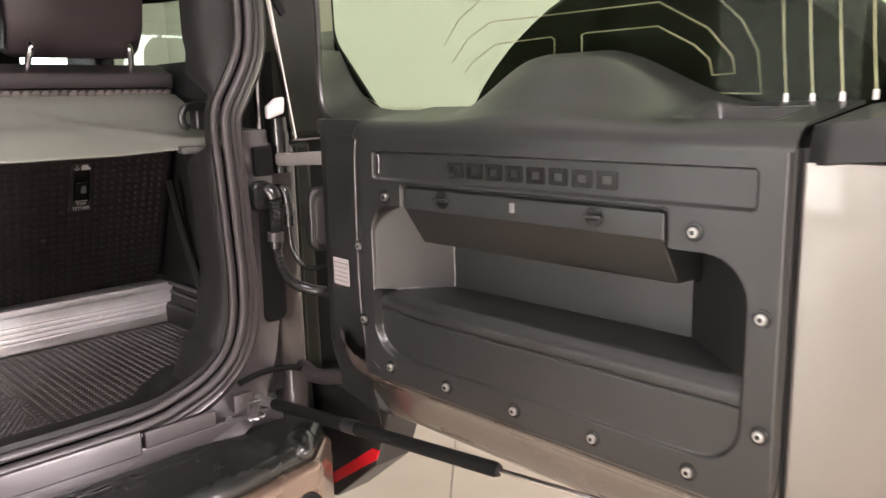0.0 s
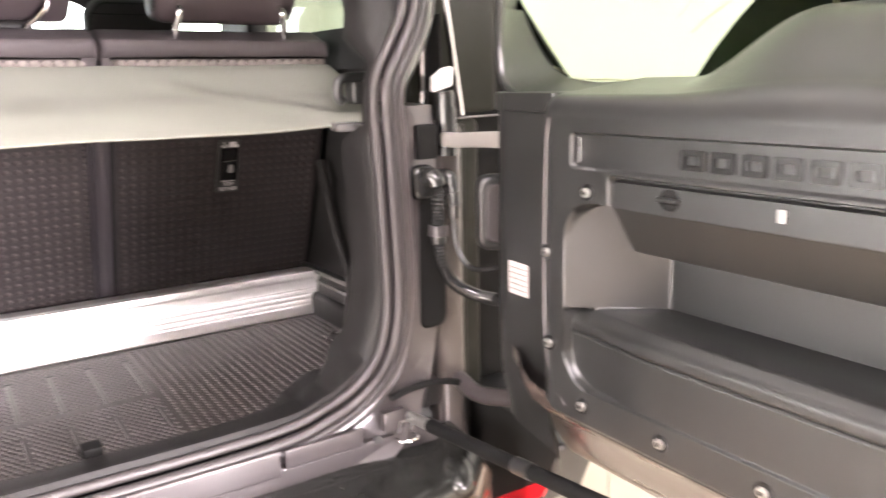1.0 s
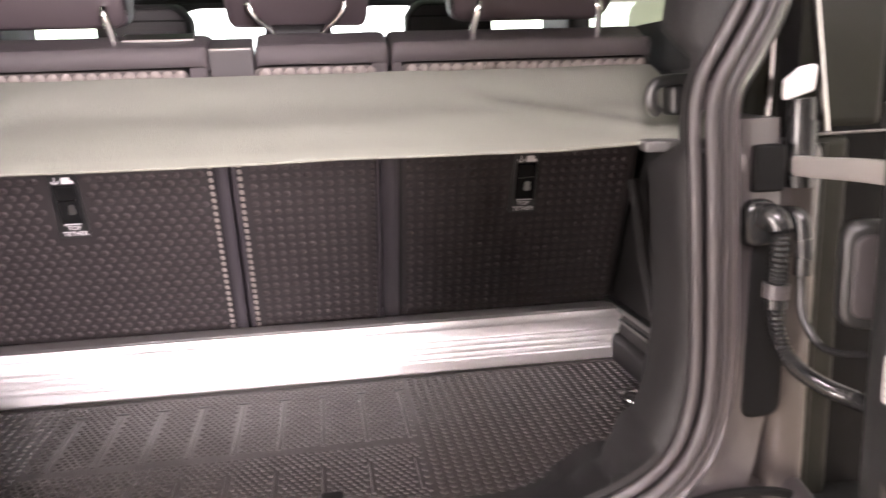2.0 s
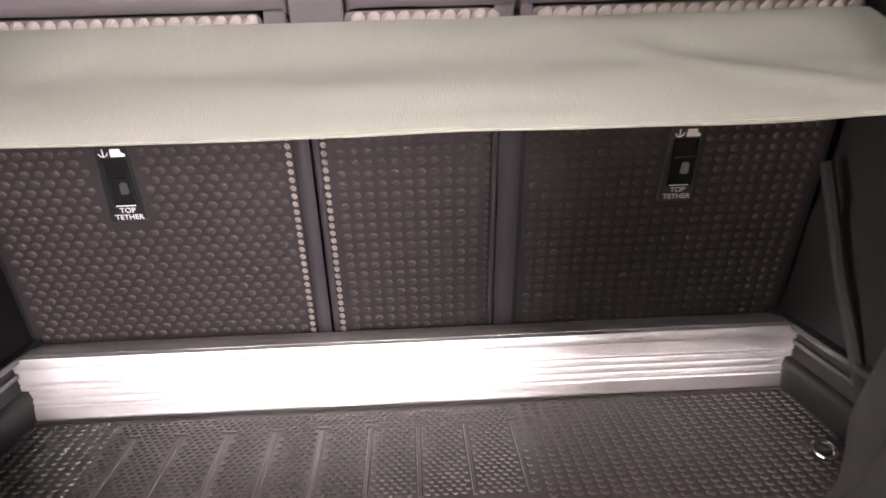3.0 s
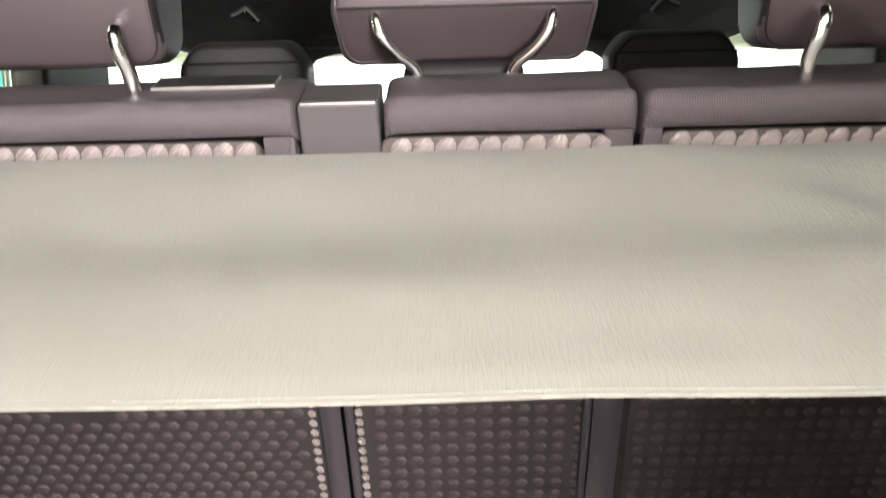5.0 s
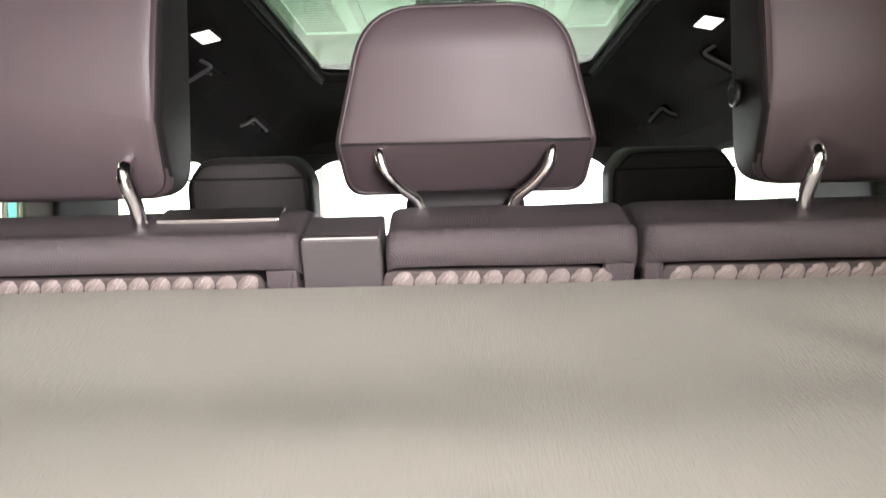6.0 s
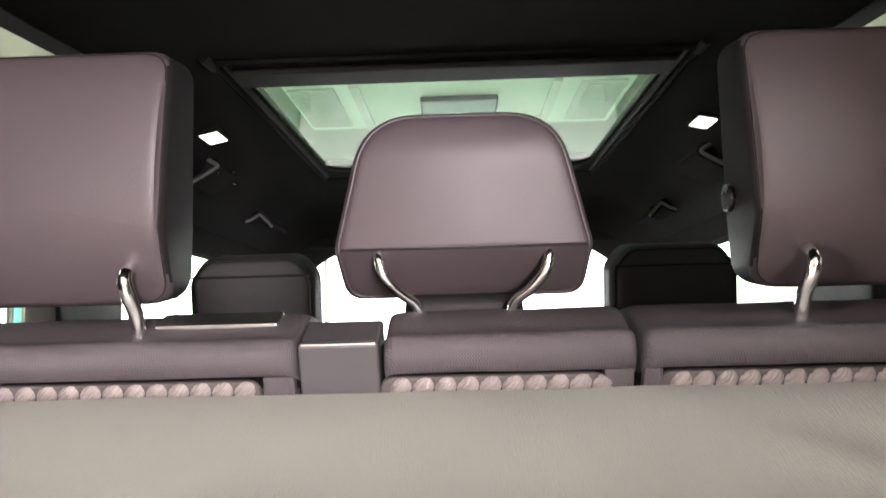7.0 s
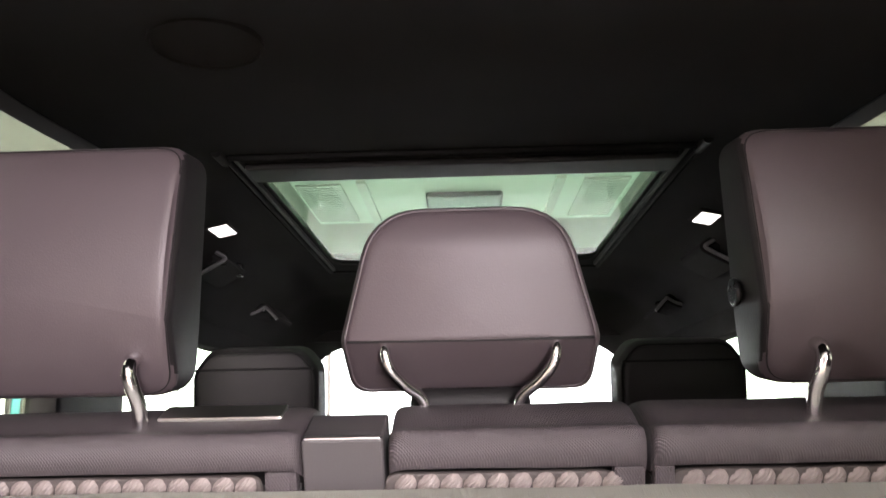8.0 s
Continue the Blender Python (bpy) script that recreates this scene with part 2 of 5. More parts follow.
def round_poly(corners, r, n=6):
    """An outline with rounded corners; r: one radius, or one for each corner."""
    out, c = [], [Vector(q) for q in corners]
    rs = r if isinstance(r, (list, tuple)) else [r] * len(c)
    for i, p in enumerate(c):
        a, b = (c[i - 1] - p).normalized(), (c[(i + 1) % len(c)] - p).normalized()
        half = a.angle(b) / 2
        d = rs[i] / math.tan(half)
        p0, p1 = p + a * d, p + b * d
        for k in range(n + 1):
            t = k / n
            out.append(tuple((1 - t) ** 2 * p0 + 2 * t * (1 - t) * p + t * t * p1))
    return out


def pillow(outline, depth, m, edge=0.03, rings=6, bm=None):
    """A stuffed form: an outline in x, y with rounded rims, depth thick along z."""
    out = bmesh.new()
    n = len(outline)
    cx, cy = sum(p[0] for p in outline) / n, sum(p[1] for p in outline) / n
    half = max(max(abs(p[0] - cx), abs(p[1] - cy)) for p in outline)
    loops = []
    steps = [(-1, k / rings) for k in range(rings + 1)] + [(1, 1 - k / rings) for k in range(rings + 1)]
    for sgn, t in steps:
        a = t * math.pi / 2
        inset = edge * (1 - math.sin(a))
        z = sgn * (depth / 2 - edge * (1 - math.cos(a)))
        k = 1 - inset / half
        loops.append([out.verts.new((cx + (x - cx) * k, cy + (y - cy) * k, z)) for x, y in outline])
    for a, b in zip(loops, loops[1:]):
        for i in range(n):
            out.faces.new((a[i], a[(i + 1) % n], b[(i + 1) % n], b[i]))
    for ring, sgn in ((loops[0], -1), (loops[-1], 1)):
        inner = ring
        for s in (0.8, 0.55, 0.25):
            nxt = [out.verts.new((cx + (outline[i][0] - cx) * s * (1 - edge / half), cy + (outline[i][1] - cy) * s * (1 - edge / half), sgn * (depth / 2 + (1 - s) * edge * 0.12))) for i in range(n)]
            for i in range(n):
                out.faces.new((inner[i], inner[(i + 1) % n], nxt[(i + 1) % n], nxt[i]))
            inner = nxt
        mid = out.verts.new((cx, cy, sgn * (depth / 2 + edge * 0.12)))
        for i in range(n):
            out.faces.new((inner[i], inner[(i + 1) % n], mid))
    bmesh.ops.recalc_face_normals(out, faces=out.faces[:])
    return merge(out, bm, m)


def step(a, b, x):
    t = min(1, max(0, (x - a) / (b - a)))
    return t * t * (3 - 2 * t)


def text(name, body, size, m, mat, parent, depth=0.0004):
    """Printed or raised letters as a mesh."""
    cu = bpy.data.curves.new(name, "FONT")
    cu.body, cu.size, cu.align_x, cu.align_y, cu.extrude = body, size, "CENTER", "CENTER", depth
    tmp = bpy.data.objects.new("tmp", cu)
    me = bpy.data.meshes.new_from_object(tmp)
    bpy.data.objects.remove(tmp)
    bm = bmesh.new()
    bm.from_mesh(me)
    bm.transform(m)
    return part(name, bm, mat, parent, smooth=False)


YZ = Matrix(((0, 0, 1, 0), (1, 0, 0, 0), (0, 1, 0, 0), (0, 0, 0, 1)))       # outline in y, z; depth to the right
XZ = Matrix(((1, 0, 0, 0), (0, 0, -1, 0), (0, 1, 0, 0), (0, 0, 0, 1)))      # outline in x, z; depth to the rear


def shift(x, y, z):
    return Matrix.Translation((x, y, z))


def ring(outer, inner, m, depth, bm=None):
    """A flat frame between two outlines of the same number of points."""
    out = bmesh.new()
    rows = [[out.verts.new((*p, z)) for p in line] for line, z in ((outer, 0), (outer, depth), (inner, depth), (inner, 0))]
    n = len(outer)
    for a, b in zip(rows, rows[1:] + rows[:1]):
        for i in range(n):
            out.faces.new((a[i], a[(i + 1) % n], b[(i + 1) % n], b[i]))
    bmesh.ops.recalc_face_normals(out, faces=out.faces[:])
    return merge(out, bm, m)


def disc(r, depth, m, seg=20, bevel=0.0, bm=None):
    return extrude([(r * math.cos(k * math.tau / seg), r * math.sin(k * math.tau / seg)) for k in range(seg)], m, depth, bevel, 2, bm)


# ---- showroom ----
X0, X1, Y0, Y1, TOP = -7.0, 6.0, -7.0, 12.0, 3.7
tagged(link("ground", box((X0, Y0, -0.25), (X1, Y1, -0.006)), GROUT, smooth=False), "cream tiled showroom floor with grey joints", "floor", kind="structure")
ground = bpy.data.objects["ground"]
tagged(link("ceiling", box((X0, Y0, TOP), (X1, Y1, TOP + 0.2)), CEIL, smooth=False), "white showroom ceiling", "ceiling", kind="structure")
tagged(link("wall_east", box((X1, Y0, -0.25), (X1 + 0.2, Y1, TOP)), PLASTER, smooth=False), "pale painted showroom wall", "wall", kind="structure")
ZW0, ZW1 = 0.15, 2.9
WEST = [(-4.65, -2.75), (1.5, 3.2), (8.8, 11.7)]                      # the tall windows of the west wall, along y
bm = box((X0 - 0.2, Y0, -0.25), (X0, Y1, ZW0))
box((X0 - 0.2, Y0, ZW1), (X0, Y1, TOP), bm=bm)
for y0, y1 in ((Y0, WEST[0][0]), (WEST[0][1], WEST[1][0]), (WEST[1][1], WEST[2][0]), (WEST[2][1], Y1)):
    box((X0 - 0.2, y0, ZW0), (X0, y1, ZW1), bm=bm)
tagged(link("wall_west", bm, DIM_WALL, smooth=False), "unseen showroom wall with tall windows, darkened to cut bounced light", "wall", kind="structure")
tagged(link("backdrop", box((X0 - 1.6, WEST[0][0] - 3, -1), (X0 - 1.55, WEST[2][1] + 1.5, 5)), DAY_WEST, smooth=False), "bright daylight outside the side windows", "backdrop", kind="structure")
for name, (y0, y1) in zip(("window_3", "window_4", "window_5"), WEST):
    window = thing(name, (X0, (y0 + y1) / 2, ZW0), "tall shop window with slim grey frames", "window", kind="structure")
    for y in (y0 + 0.03, y1 - 0.03):
        part("mullion", box((X0 - 0.13, y - 0.03, ZW0), (X0 - 0.05, y + 0.03, ZW1), 0.004), STEEL, window)
    pane = part("pane", box((X0 - 0.095, y0 + 0.06, ZW0), (X0 - 0.085, y1 - 0.06, ZW1)), CLEAR, window, smooth=False)
    pane.visible_shadow = False
tagged(link("trim", box((X0, 11.73, 0.16), (X0 + 0.012, 11.95, 2.88), 0.002), CYAN), "cyan painted stripe beside the corner window", "trim", kind="structure")
WX0, WX1, WZ0, WZ1 = 1.4, 2.8, 0.2, 3.0
bm = ring([(X0 - 0.2, -0.25), (X1 + 0.2, -0.25), (X1 + 0.2, TOP), (X0 - 0.2, TOP)], [(WX0, WZ0), (WX1, WZ0), (WX1, WZ1), (WX0, WZ1)], shift(0, Y0, 0) @ XZ, 0.2)
tagged(link("wall_south", bm, DIM_WALL, smooth=False), "unseen showroom wall round a tall window, darkened to cut bounced light", "wall", kind="structure")
tagged(link("backdrop", box((WX0 - 3, Y0 - 1.6, -1), (WX1 + 3, Y0 - 1.55, 5)), DAY, smooth=False), "bright daylight outside the showroom", "backdrop", kind="structure")
NX = 5.0                                            # the glazed front ends here
bm = ring([(X0 - 0.2, -0.25), (X1 + 0.2, -0.25), (X1 + 0.2, TOP), (X0 - 0.2, TOP)], [(X0 + 0.02, 0.15), (NX, 0.15), (NX, 2.75), (X0 + 0.02, 2.75)], shift(0, Y1 + 0.2, 0) @ XZ, 0.2)
tagged(link("wall_north", bm, PLASTER, smooth=False), "showroom wall round a wide glazed front", "wall", kind="structure")
bm = box((X0 - 3, Y1 + 2.0, -1), (X1 + 3, Y1 + 2.05, 5))
tagged(link("backdrop", bm, DAY, smooth=False), "bright daylight outside the glazed front", "backdrop", kind="structure")
window = tagged(thing("window_1", (0, Y1, 0.15), "wide shop window with slim grey frames", "window", kind="structure"))
for k in range(6):
    x = X0 + 0.05 + k * (NX - X0 - 0.05) / 5
    part("mullion", box((x - 0.03, Y1 + 0.05, 0.15), (x + 0.03, Y1 + 0.13, 2.75), 0.004), STEEL, window)
for k in range(5):
    x = X0 + 0.05 + k * (NX - X0 - 0.05) / 5
    pane = part("pane", box((x + 0.03, Y1 + 0.085, 0.15), (x + (NX - X0 - 0.05) / 5 - 0.03, Y1 + 0.095, 2.75)), CLEAR, window, smooth=False)
    pane.visible_shadow = False

window = thing("window_2", ((WX0 + WX1) / 2, Y0, WZ0), "tall shop window with slim grey frames", "window", kind="structure")
for x in (WX0 + 0.03, WX1 - 0.03):
    part("mullion", box((x - 0.03, Y0 - 0.13, WZ0), (x + 0.03, Y0 - 0.05, WZ1), 0.004), STEEL, window)
pane = part("pane", box((WX0 + 0.06, Y0 - 0.095, WZ0), (WX1 - 0.06, Y0 - 0.085, WZ1)), CLEAR, window, smooth=False)
pane.visible_shadow = False

# long lamp panels in the ceiling, over and behind the car
def ceiling_lamp(mat, label):
    lamp = thing("ceiling_light", (0, 0, TOP), label, "lamp", "showroom ceiling lights")
    part("diffuser", box((-0.26, -0.56, TOP - 0.012), (0.26, 0.56, TOP - 0.004)), mat, lamp, smooth=False)
    part("frame", ring([(-0.3, -0.6), (0.3, -0.6), (0.3, 0.6), (-0.3, 0.6)], [(-0.26, -0.56), (0.26, -0.56), (0.26, 0.56), (-0.26, 0.56)], shift(0, 0, TOP - 0.02), 0.02), WHITE, lamp, smooth=False)
    return lamp


def hang(mat, label, spots):
    first = ceiling_lamp(mat, label)
    for x, y in spots[1:]:
        copy_thing(first, shift(x, y, TOP))
    first.matrix_basis = shift(*spots[0], TOP)


# extra panels added out of view: two brighten the kick strip, three the door
BRIGHT = [(-0.95, -2.75), (-0.35, -2.75), (-2.2, -1.5), (-2.2, -0.2), (-3.0, -0.8)]
hang(LAMP, "white recessed ceiling light panel", [(x, y) for x in (-5.0, -2.5, 0.0, 4.9) for y in (-5.8, -2.4, 0.6, 3.4, 5.8)] + [(2.5, 0.0), (2.5, 3.0)])
hang(ADDED_REAR_LAMP, "very bright ceiling light panel, added out of view", BRIGHT[:2])
hang(ADDED_LAMP, "very bright ceiling light panel, added out of view", BRIGHT[2:])

# lit coffer in the ceiling ahead of the car, with a louvre grille at each end
coffer = thing("ceiling_coffer", (0.015, 7.38, TOP), "white lit ceiling coffer with grey louvre grilles", "lamp")
part("panel", box((-1.59, 6.60, 3.665), (1.62, 8.165, 3.675), 0.002), COFFER, coffer, smooth=False)
for x0 in (-1.555, 1.125):
    for k in range(17):
        part("louvre", box((x0, 6.68 + k * 0.078, 3.635), (x0 + 0.43, 6.712 + k * 0.078, 3.66), 0.004, 1), STEEL, coffer, smooth=False)
part("vent_box", box((-0.36, 7.03, 3.61), (0.39, 7.75, 3.664), 0.05, 3), TRIM, coffer, "dark box under the coffer panel")
for x in (-0.98, 0.86):
    part("rib", box((x, 6.60, 3.63), (x + 0.09, 8.165, 3.664), 0.004), WHITE, coffer, smooth=False)

# ---- cargo floor, mat, sill ----
car = thing("car", (0, 0.6, 0.5), "dark grey off-road estate car with its rear side-hinged door open", "car")


def pair(name, bm, mat, parent, label=""):
    """A part on the right side of the car, and its mirror image on the left."""
    dup = bm.copy()
    dup.transform(Matrix.Diagonal((-1, 1, 1, 1)))
    bmesh.ops.reverse_faces(dup, faces=dup.faces[:])
    part(name, bm, mat, parent, label)
    part(name, dup, mat, parent, label)


# half of the line of the rear opening, from the sill's middle up to the roof's middle
HALF = [(0.0, 0.838), (0.15, 0.838), (0.28, 0.842), (0.345, 0.856), (0.41, 0.882), (0.458, 0.925), (0.482, 0.985), (0.489, 1.06), (0.486, 1.17), (0.481, 1.28),
        (0.477, 1.35), (0.483, 1.395), (0.508, 1.440), (0.533, 1.490), (0.542, 1.55), (0.538, 1.63), (0.520, 1.71), (0.475, 1.765), (0.40, 1.785), (0.2, 1.795), (0.0, 1.797)]
HALF = smooth_line([(x, 0, z) for x, z in HALF], 5)
OPEN = [Vector(p) for p in HALF] + [Vector((-p.x, 0, p.z)) for p in HALF[-2:0:-1]]
NORM = []
for i, p in enumerate(OPEN):
    d = (OPEN[(i + 1) % len(OPEN)] - OPEN[i - 1]).normalized()
    NORM.append(Vector((d.z, 0, -d.x)))          # outwards, away from the opening


def along(offset, y):
    """The opening's line moved outwards by offset, at depth y."""
    return [p + n * offset + Vector((0, y, 0)) for p, n in zip(OPEN, NORM)]


seal = part("door_seal", rod(along(-0.017, 0.050), 0.0080, 10, close=True), SEAL, car, "ribbed grey rubber door seal")
part("outer_rib", rod(along(0.002, 0.044), 0.0088, 10, close=True), SEAL, seal)
part("lip", rod(along(0.020, 0.050), 0.0074, 10, close=True), SEAL, seal)


def swath(profile, lo=0, hi=None):
    """A surface swept round the opening; profile(p, n) gives the points across it."""
    bm = bmesh.new()
    idx = list(range(len(OPEN))) if hi is None else list(range(lo, hi))
    rows = [[bm.verts.new(q) for q in profile(OPEN[i], NORM[i])] for i in idx]
    pairs = list(zip(rows, rows[1:])) + ([(rows[-1], rows[0])] if hi is None else [])
    for a, b in pairs:
        for k in range(len(a) - 1):
            bm.faces.new((a[k], b[k], b[k + 1], a[k + 1]))
    bmesh.ops.recalc_face_normals(bm, faces=bm.faces[:])
    return bm


def pillar_profile(p, n):
    z, ax = p.z, abs(p.x)
    w = 0.012 + (max(0, ax - 0.480) * 0.8 if 1.36 < z < 1.72 else 0) + 0.010 * (1 - step(0.95, 1.1, z))
    corner = math.exp(-((ax - 0.40) / 0.06) ** 2) * (1 - step(0.90, 0.99, z))
    sill = 1 - step(0.25, 0.34, ax) if z < 1.0 else 0
    w = w * (1 - sill) + 0.030 * sill + 0.008 * corner
    notch = step(1.30, 1.325, z) * (1 - step(1.405, 1.43, z))
    w *= 1 - notch
    deep = 0.075 + 0.04 * corner + 0.05 * step(1.70, 1.78, z)
    deep = deep * (1 - 0.85 * notch)
    flat = step(0.86, 0.95, z) * (1 - notch)
    up = Vector((0, 0, 1))
    out = [p - n * 0.012 + Vector((0, 0.060, 0)), p - n * 0.026 + Vector((0, 0.052, 0)), p - n * (0.026 + 0.3 * w) + Vector((0, 0.055, 0)),
           p - n * (0.026 + 0.8 * w) + Vector((0, 0.060 + 0.2 * deep, 0)), p - n * (0.026 + w) + Vector((0, 0.06 + 0.6 * deep, 0)), p - n * (0.026 + w) + Vector((0, 0.06 + deep, 0)),
           p - n * 0.012 + Vector((0, 0.075 + deep, 0)), p + n * 0.10 * flat + Vector((0, 0.10 + 1.2 * deep, 0))]
    if z < 0.98:
        cap = 0.856 + 0.30 * max(0, ax - 0.36) ** 1.0 + 0.15 * step(0.42, 0.49, ax)
        out = [Vector((q.x, q.y, min(q.z, cap) if k > 2 else q.z)) for k, q in enumerate(out)]
    return out


part("pillar_trim", swath(pillar_profile), TRIM_SOFT, car, "dark grey moulded trim round the rear opening")


def jamb_profile(p, n):
    low = 1 - step(0.86, 0.98, p.z)
    if p.z > 1.36:
        return [p + n * a + Vector((0, b, 0)) for a, b in ((0.008, 0.062), (0.024, 0.050), (0.036, 0.048), (0.046, 0.058), (0.052, 0.090), (0.053, 0.130), (0.054, 0.20))]
    return [p + n * 0.008 + Vector((0, 0.062, 0)), p + n * 0.024 + Vector((0, 0.050, 0)), p + n * 0.036 + Vector((0, 0.048, 0)), p + n * 0.052 + Vector((0, 0.060 + 0.012 * (1 - low), 0)),
            p + n * 0.075 + Vector((0, 0.075 * (1 - low) + 0.055 * low, 0)), p + n * 0.115 + Vector((0, 0.088 * (1 - low) + 0.03 * low, 0)), p + n * 0.125 + Vector((0, 0.115 * (1 - low) + 0.02 * low, 0))]


# foot of the pillar trim, running out over the mat's corner
LOW = smooth_line([(0.376, 0.075, 0.858), (0.380, 0.13, 0.858), (0.394, 0.205, 0.858), (0.436, 0.258, 0.862), (0.495, 0.292, 0.880), (0.545, 0.36, 0.93)], 6)
HIGH = smooth_line([(0.345, 0.062, 0.872), (0.395, 0.064, 0.896), (0.435, 0.068, 0.935), (0.452, 0.085, 0.99), (0.456, 0.13, 1.06), (0.50, 0.22, 1.10)], 6)
pair("pillar_foot", sheet(len(LOW) - 1, 10, lambda u, v: LOW[round(u * (len(LOW) - 1))].lerp(HIGH[round(u * (len(LOW) - 1))], v) - Vector((0.012, 0.01, 0.006)) * math.sin(math.pi * v) * u), TRIM_SOFT, car, "dark grey trim foot over the mat corner")
part("jamb", swath(jamb_profile), JAMB, car, "dark grey painted door jamb")
# outer pillar corner beyond the jamb, to the side of the car
pair("corner_post", box((0.598, 0.092, 0.70), (0.664, 0.22, 1.320), 0.020, 4), POST, car, "dark grey glossy outer corner post")
pair("post_joint", rod(smooth_line([(0.470, 0.050, 0.862), (0.505, 0.052, 0.868), (0.545, 0.055, 0.868), (0.600, 0.062, 0.858), (0.645, 0.070, 0.838)], 5), 0.0065, 8), TYRE, car, "black joint at the foot of the post")
pair("gutter", box((0.650, 0.150, 0.66), (0.74, 0.30, 1.320), 0.015, 3), OLIVE_SHEEN, car)
pair("gutter_rib", rod([(0.668, 0.148, 0.72), (0.668, 0.148, 1.25)], 0.007, 10), OLIVE_SHEEN, car)
pair("gutter_rib", rod([(0.694, 0.149, 0.72), (0.694, 0.149, 1.31)], 0.006, 10), OLIVE_SHEEN, car)
pair("waist_edge", rod([(0.690, 0.152, 1.3215), (0.80, 0.162, 1.3225)], 0.0022, 6), SEAM, car)
pair("upper_corner", box((0.585, 0.165, 1.322), (0.80, 0.275, 1.66), 0.02, 3), OLIVE_SHEEN, car, "black upper rear corner panel, tinted olive for a reflection")
pair("edge_strip", rod([(0.618, 0.158, 1.325), (0.620, 0.156, 1.49), (0.612, 0.156, 1.70)], 0.0055, 8), CHROME, car, "thin bright edge strip")
pair("edge_strip", rod([(0.700, 0.156, 1.325), (0.673, 0.154, 1.49), (0.640, 0.154, 1.70)], 0.0065, 8), CHROME, car, "thin bright edge strip")
pair("body_side", box((0.72, 0.30, 0.45), (0.86, 3.2, 1.36), 0.04, 3), PAINT, car)
# added black panel, in place of the shade between jamb and open door
pair("corner_shade_panel", box((0.70, 0.17, 0.62), (0.83, 0.34, 1.80), 0.02, 3), TYRE, car, "black panel added for the shade at the rear corner")
part("underbody", box((-0.70, 0.12, 0.40), (0.70, 3.2, 0.80), 0.03), TRIM, car)
part("cargo_floor", box((-0.66, 0.10, 0.80), (0.66, 0.72, 0.842), 0.004), TRIM_SOFT, car)

# rubber mat with studs
mat_ob = tagged(link("luggage_mat", box((-0.598, 0.092, 0.844), (0.598, 0.628, 0.850), 0.002), RUBBER), "black studded rubber luggage mat on the cargo floor", "mat")
BARS = [-0.413 + k * 0.0695 for k in range(9)]        # the low fore-and-aft bars of the mat


def studs():
    """Large round studs at both sides, small close ones between the bars in the middle."""
    verts, faces = [], []

    def stud(x, y, r, h, n):
        base = len(verts)
        for q, z in ((1.0, 0.0), (0.86, h * 0.7), (0.50, h)):
            verts.extend((x + r * q * math.cos(k * math.tau / n), y + r * q * math.sin(k * math.tau / n), 0.850 + z) for k in range(n))
        for q in range(2):
            for k in range(n):
                a, b = base + n * q + k, base + n * q + (k + 1) % n
                faces.append((a, b, b + n, a + n))
        faces.append(tuple(base + 2 * n + k for k in range(n)))

    mid0, mid1 = BARS[0] - 0.028, BARS[-1] + 0.012
    for j in range(35):
        for i in range(74):
            x, y = -0.583 + i * 0.0160, 0.112 + j * 0.0145
            if mid0 - 0.006 < x < mid1 + 0.006 or (abs(x) > 0.385 and y < 0.24):
                continue
            stud(x, y, 0.0058, 0.0026, 8)
    for j in range(50):
        for i in range(54):
            x, y = mid0 + (i + 0.5 * (j % 2)) * 0.0115, 0.110 + j * 0.0100
            near = min(abs(x - b) for b in BARS)
            if x > mid1 or abs(y - 0.345) < 0.006 or (near < 0.0075 and (0.35 < y < 0.562 or 0.18 < y < 0.282)):
                continue
            stud(x, y, 0.0046, 0.0021 if abs(y - 0.287) > 0.006 else 0.0030, 6)
    me = bpy.data.meshes.new("tmp")
    me.from_pydata(verts, [], faces)
    bm = bmesh.new()
    bm.from_mesh(me)
    bpy.data.meshes.remove(me)
    return bm


tagged(part("studs", studs(), RUBBER, mat_ob, smooth=False), kind="stuff")
for x in BARS:
    for y0, y1 in ((0.352, 0.548), (0.185, 0.280)):
        part("bar", box((x - 0.0035, y0, 0.849), (x + 0.0035, y1, 0.8522), 0.0012, 1), RUBBER, mat_ob)
    part("slot", box((x - 0.009, 0.553, 0.850), (x + 0.009, 0.558, 0.853), 0.001, 1), TRIM, mat_ob)
bm = ring(round_poly([(-0.6, 0.09), (0.6, 0.09), (0.6, 0.63), (-0.6, 0.63)], 0.02), round_poly([(-0.588, 0.102), (0.588, 0.102), (0.588, 0.618), (-0.588, 0.618)], 0.015), shift(0, 0, 0.846), 0.008)
part("rim", bm, RUBBER, mat_ob)
part("pull_tab", box((0.000, 0.145, 0.851), (0.030, 0.178, 0.866), 0.004), TYRE, mat_ob)

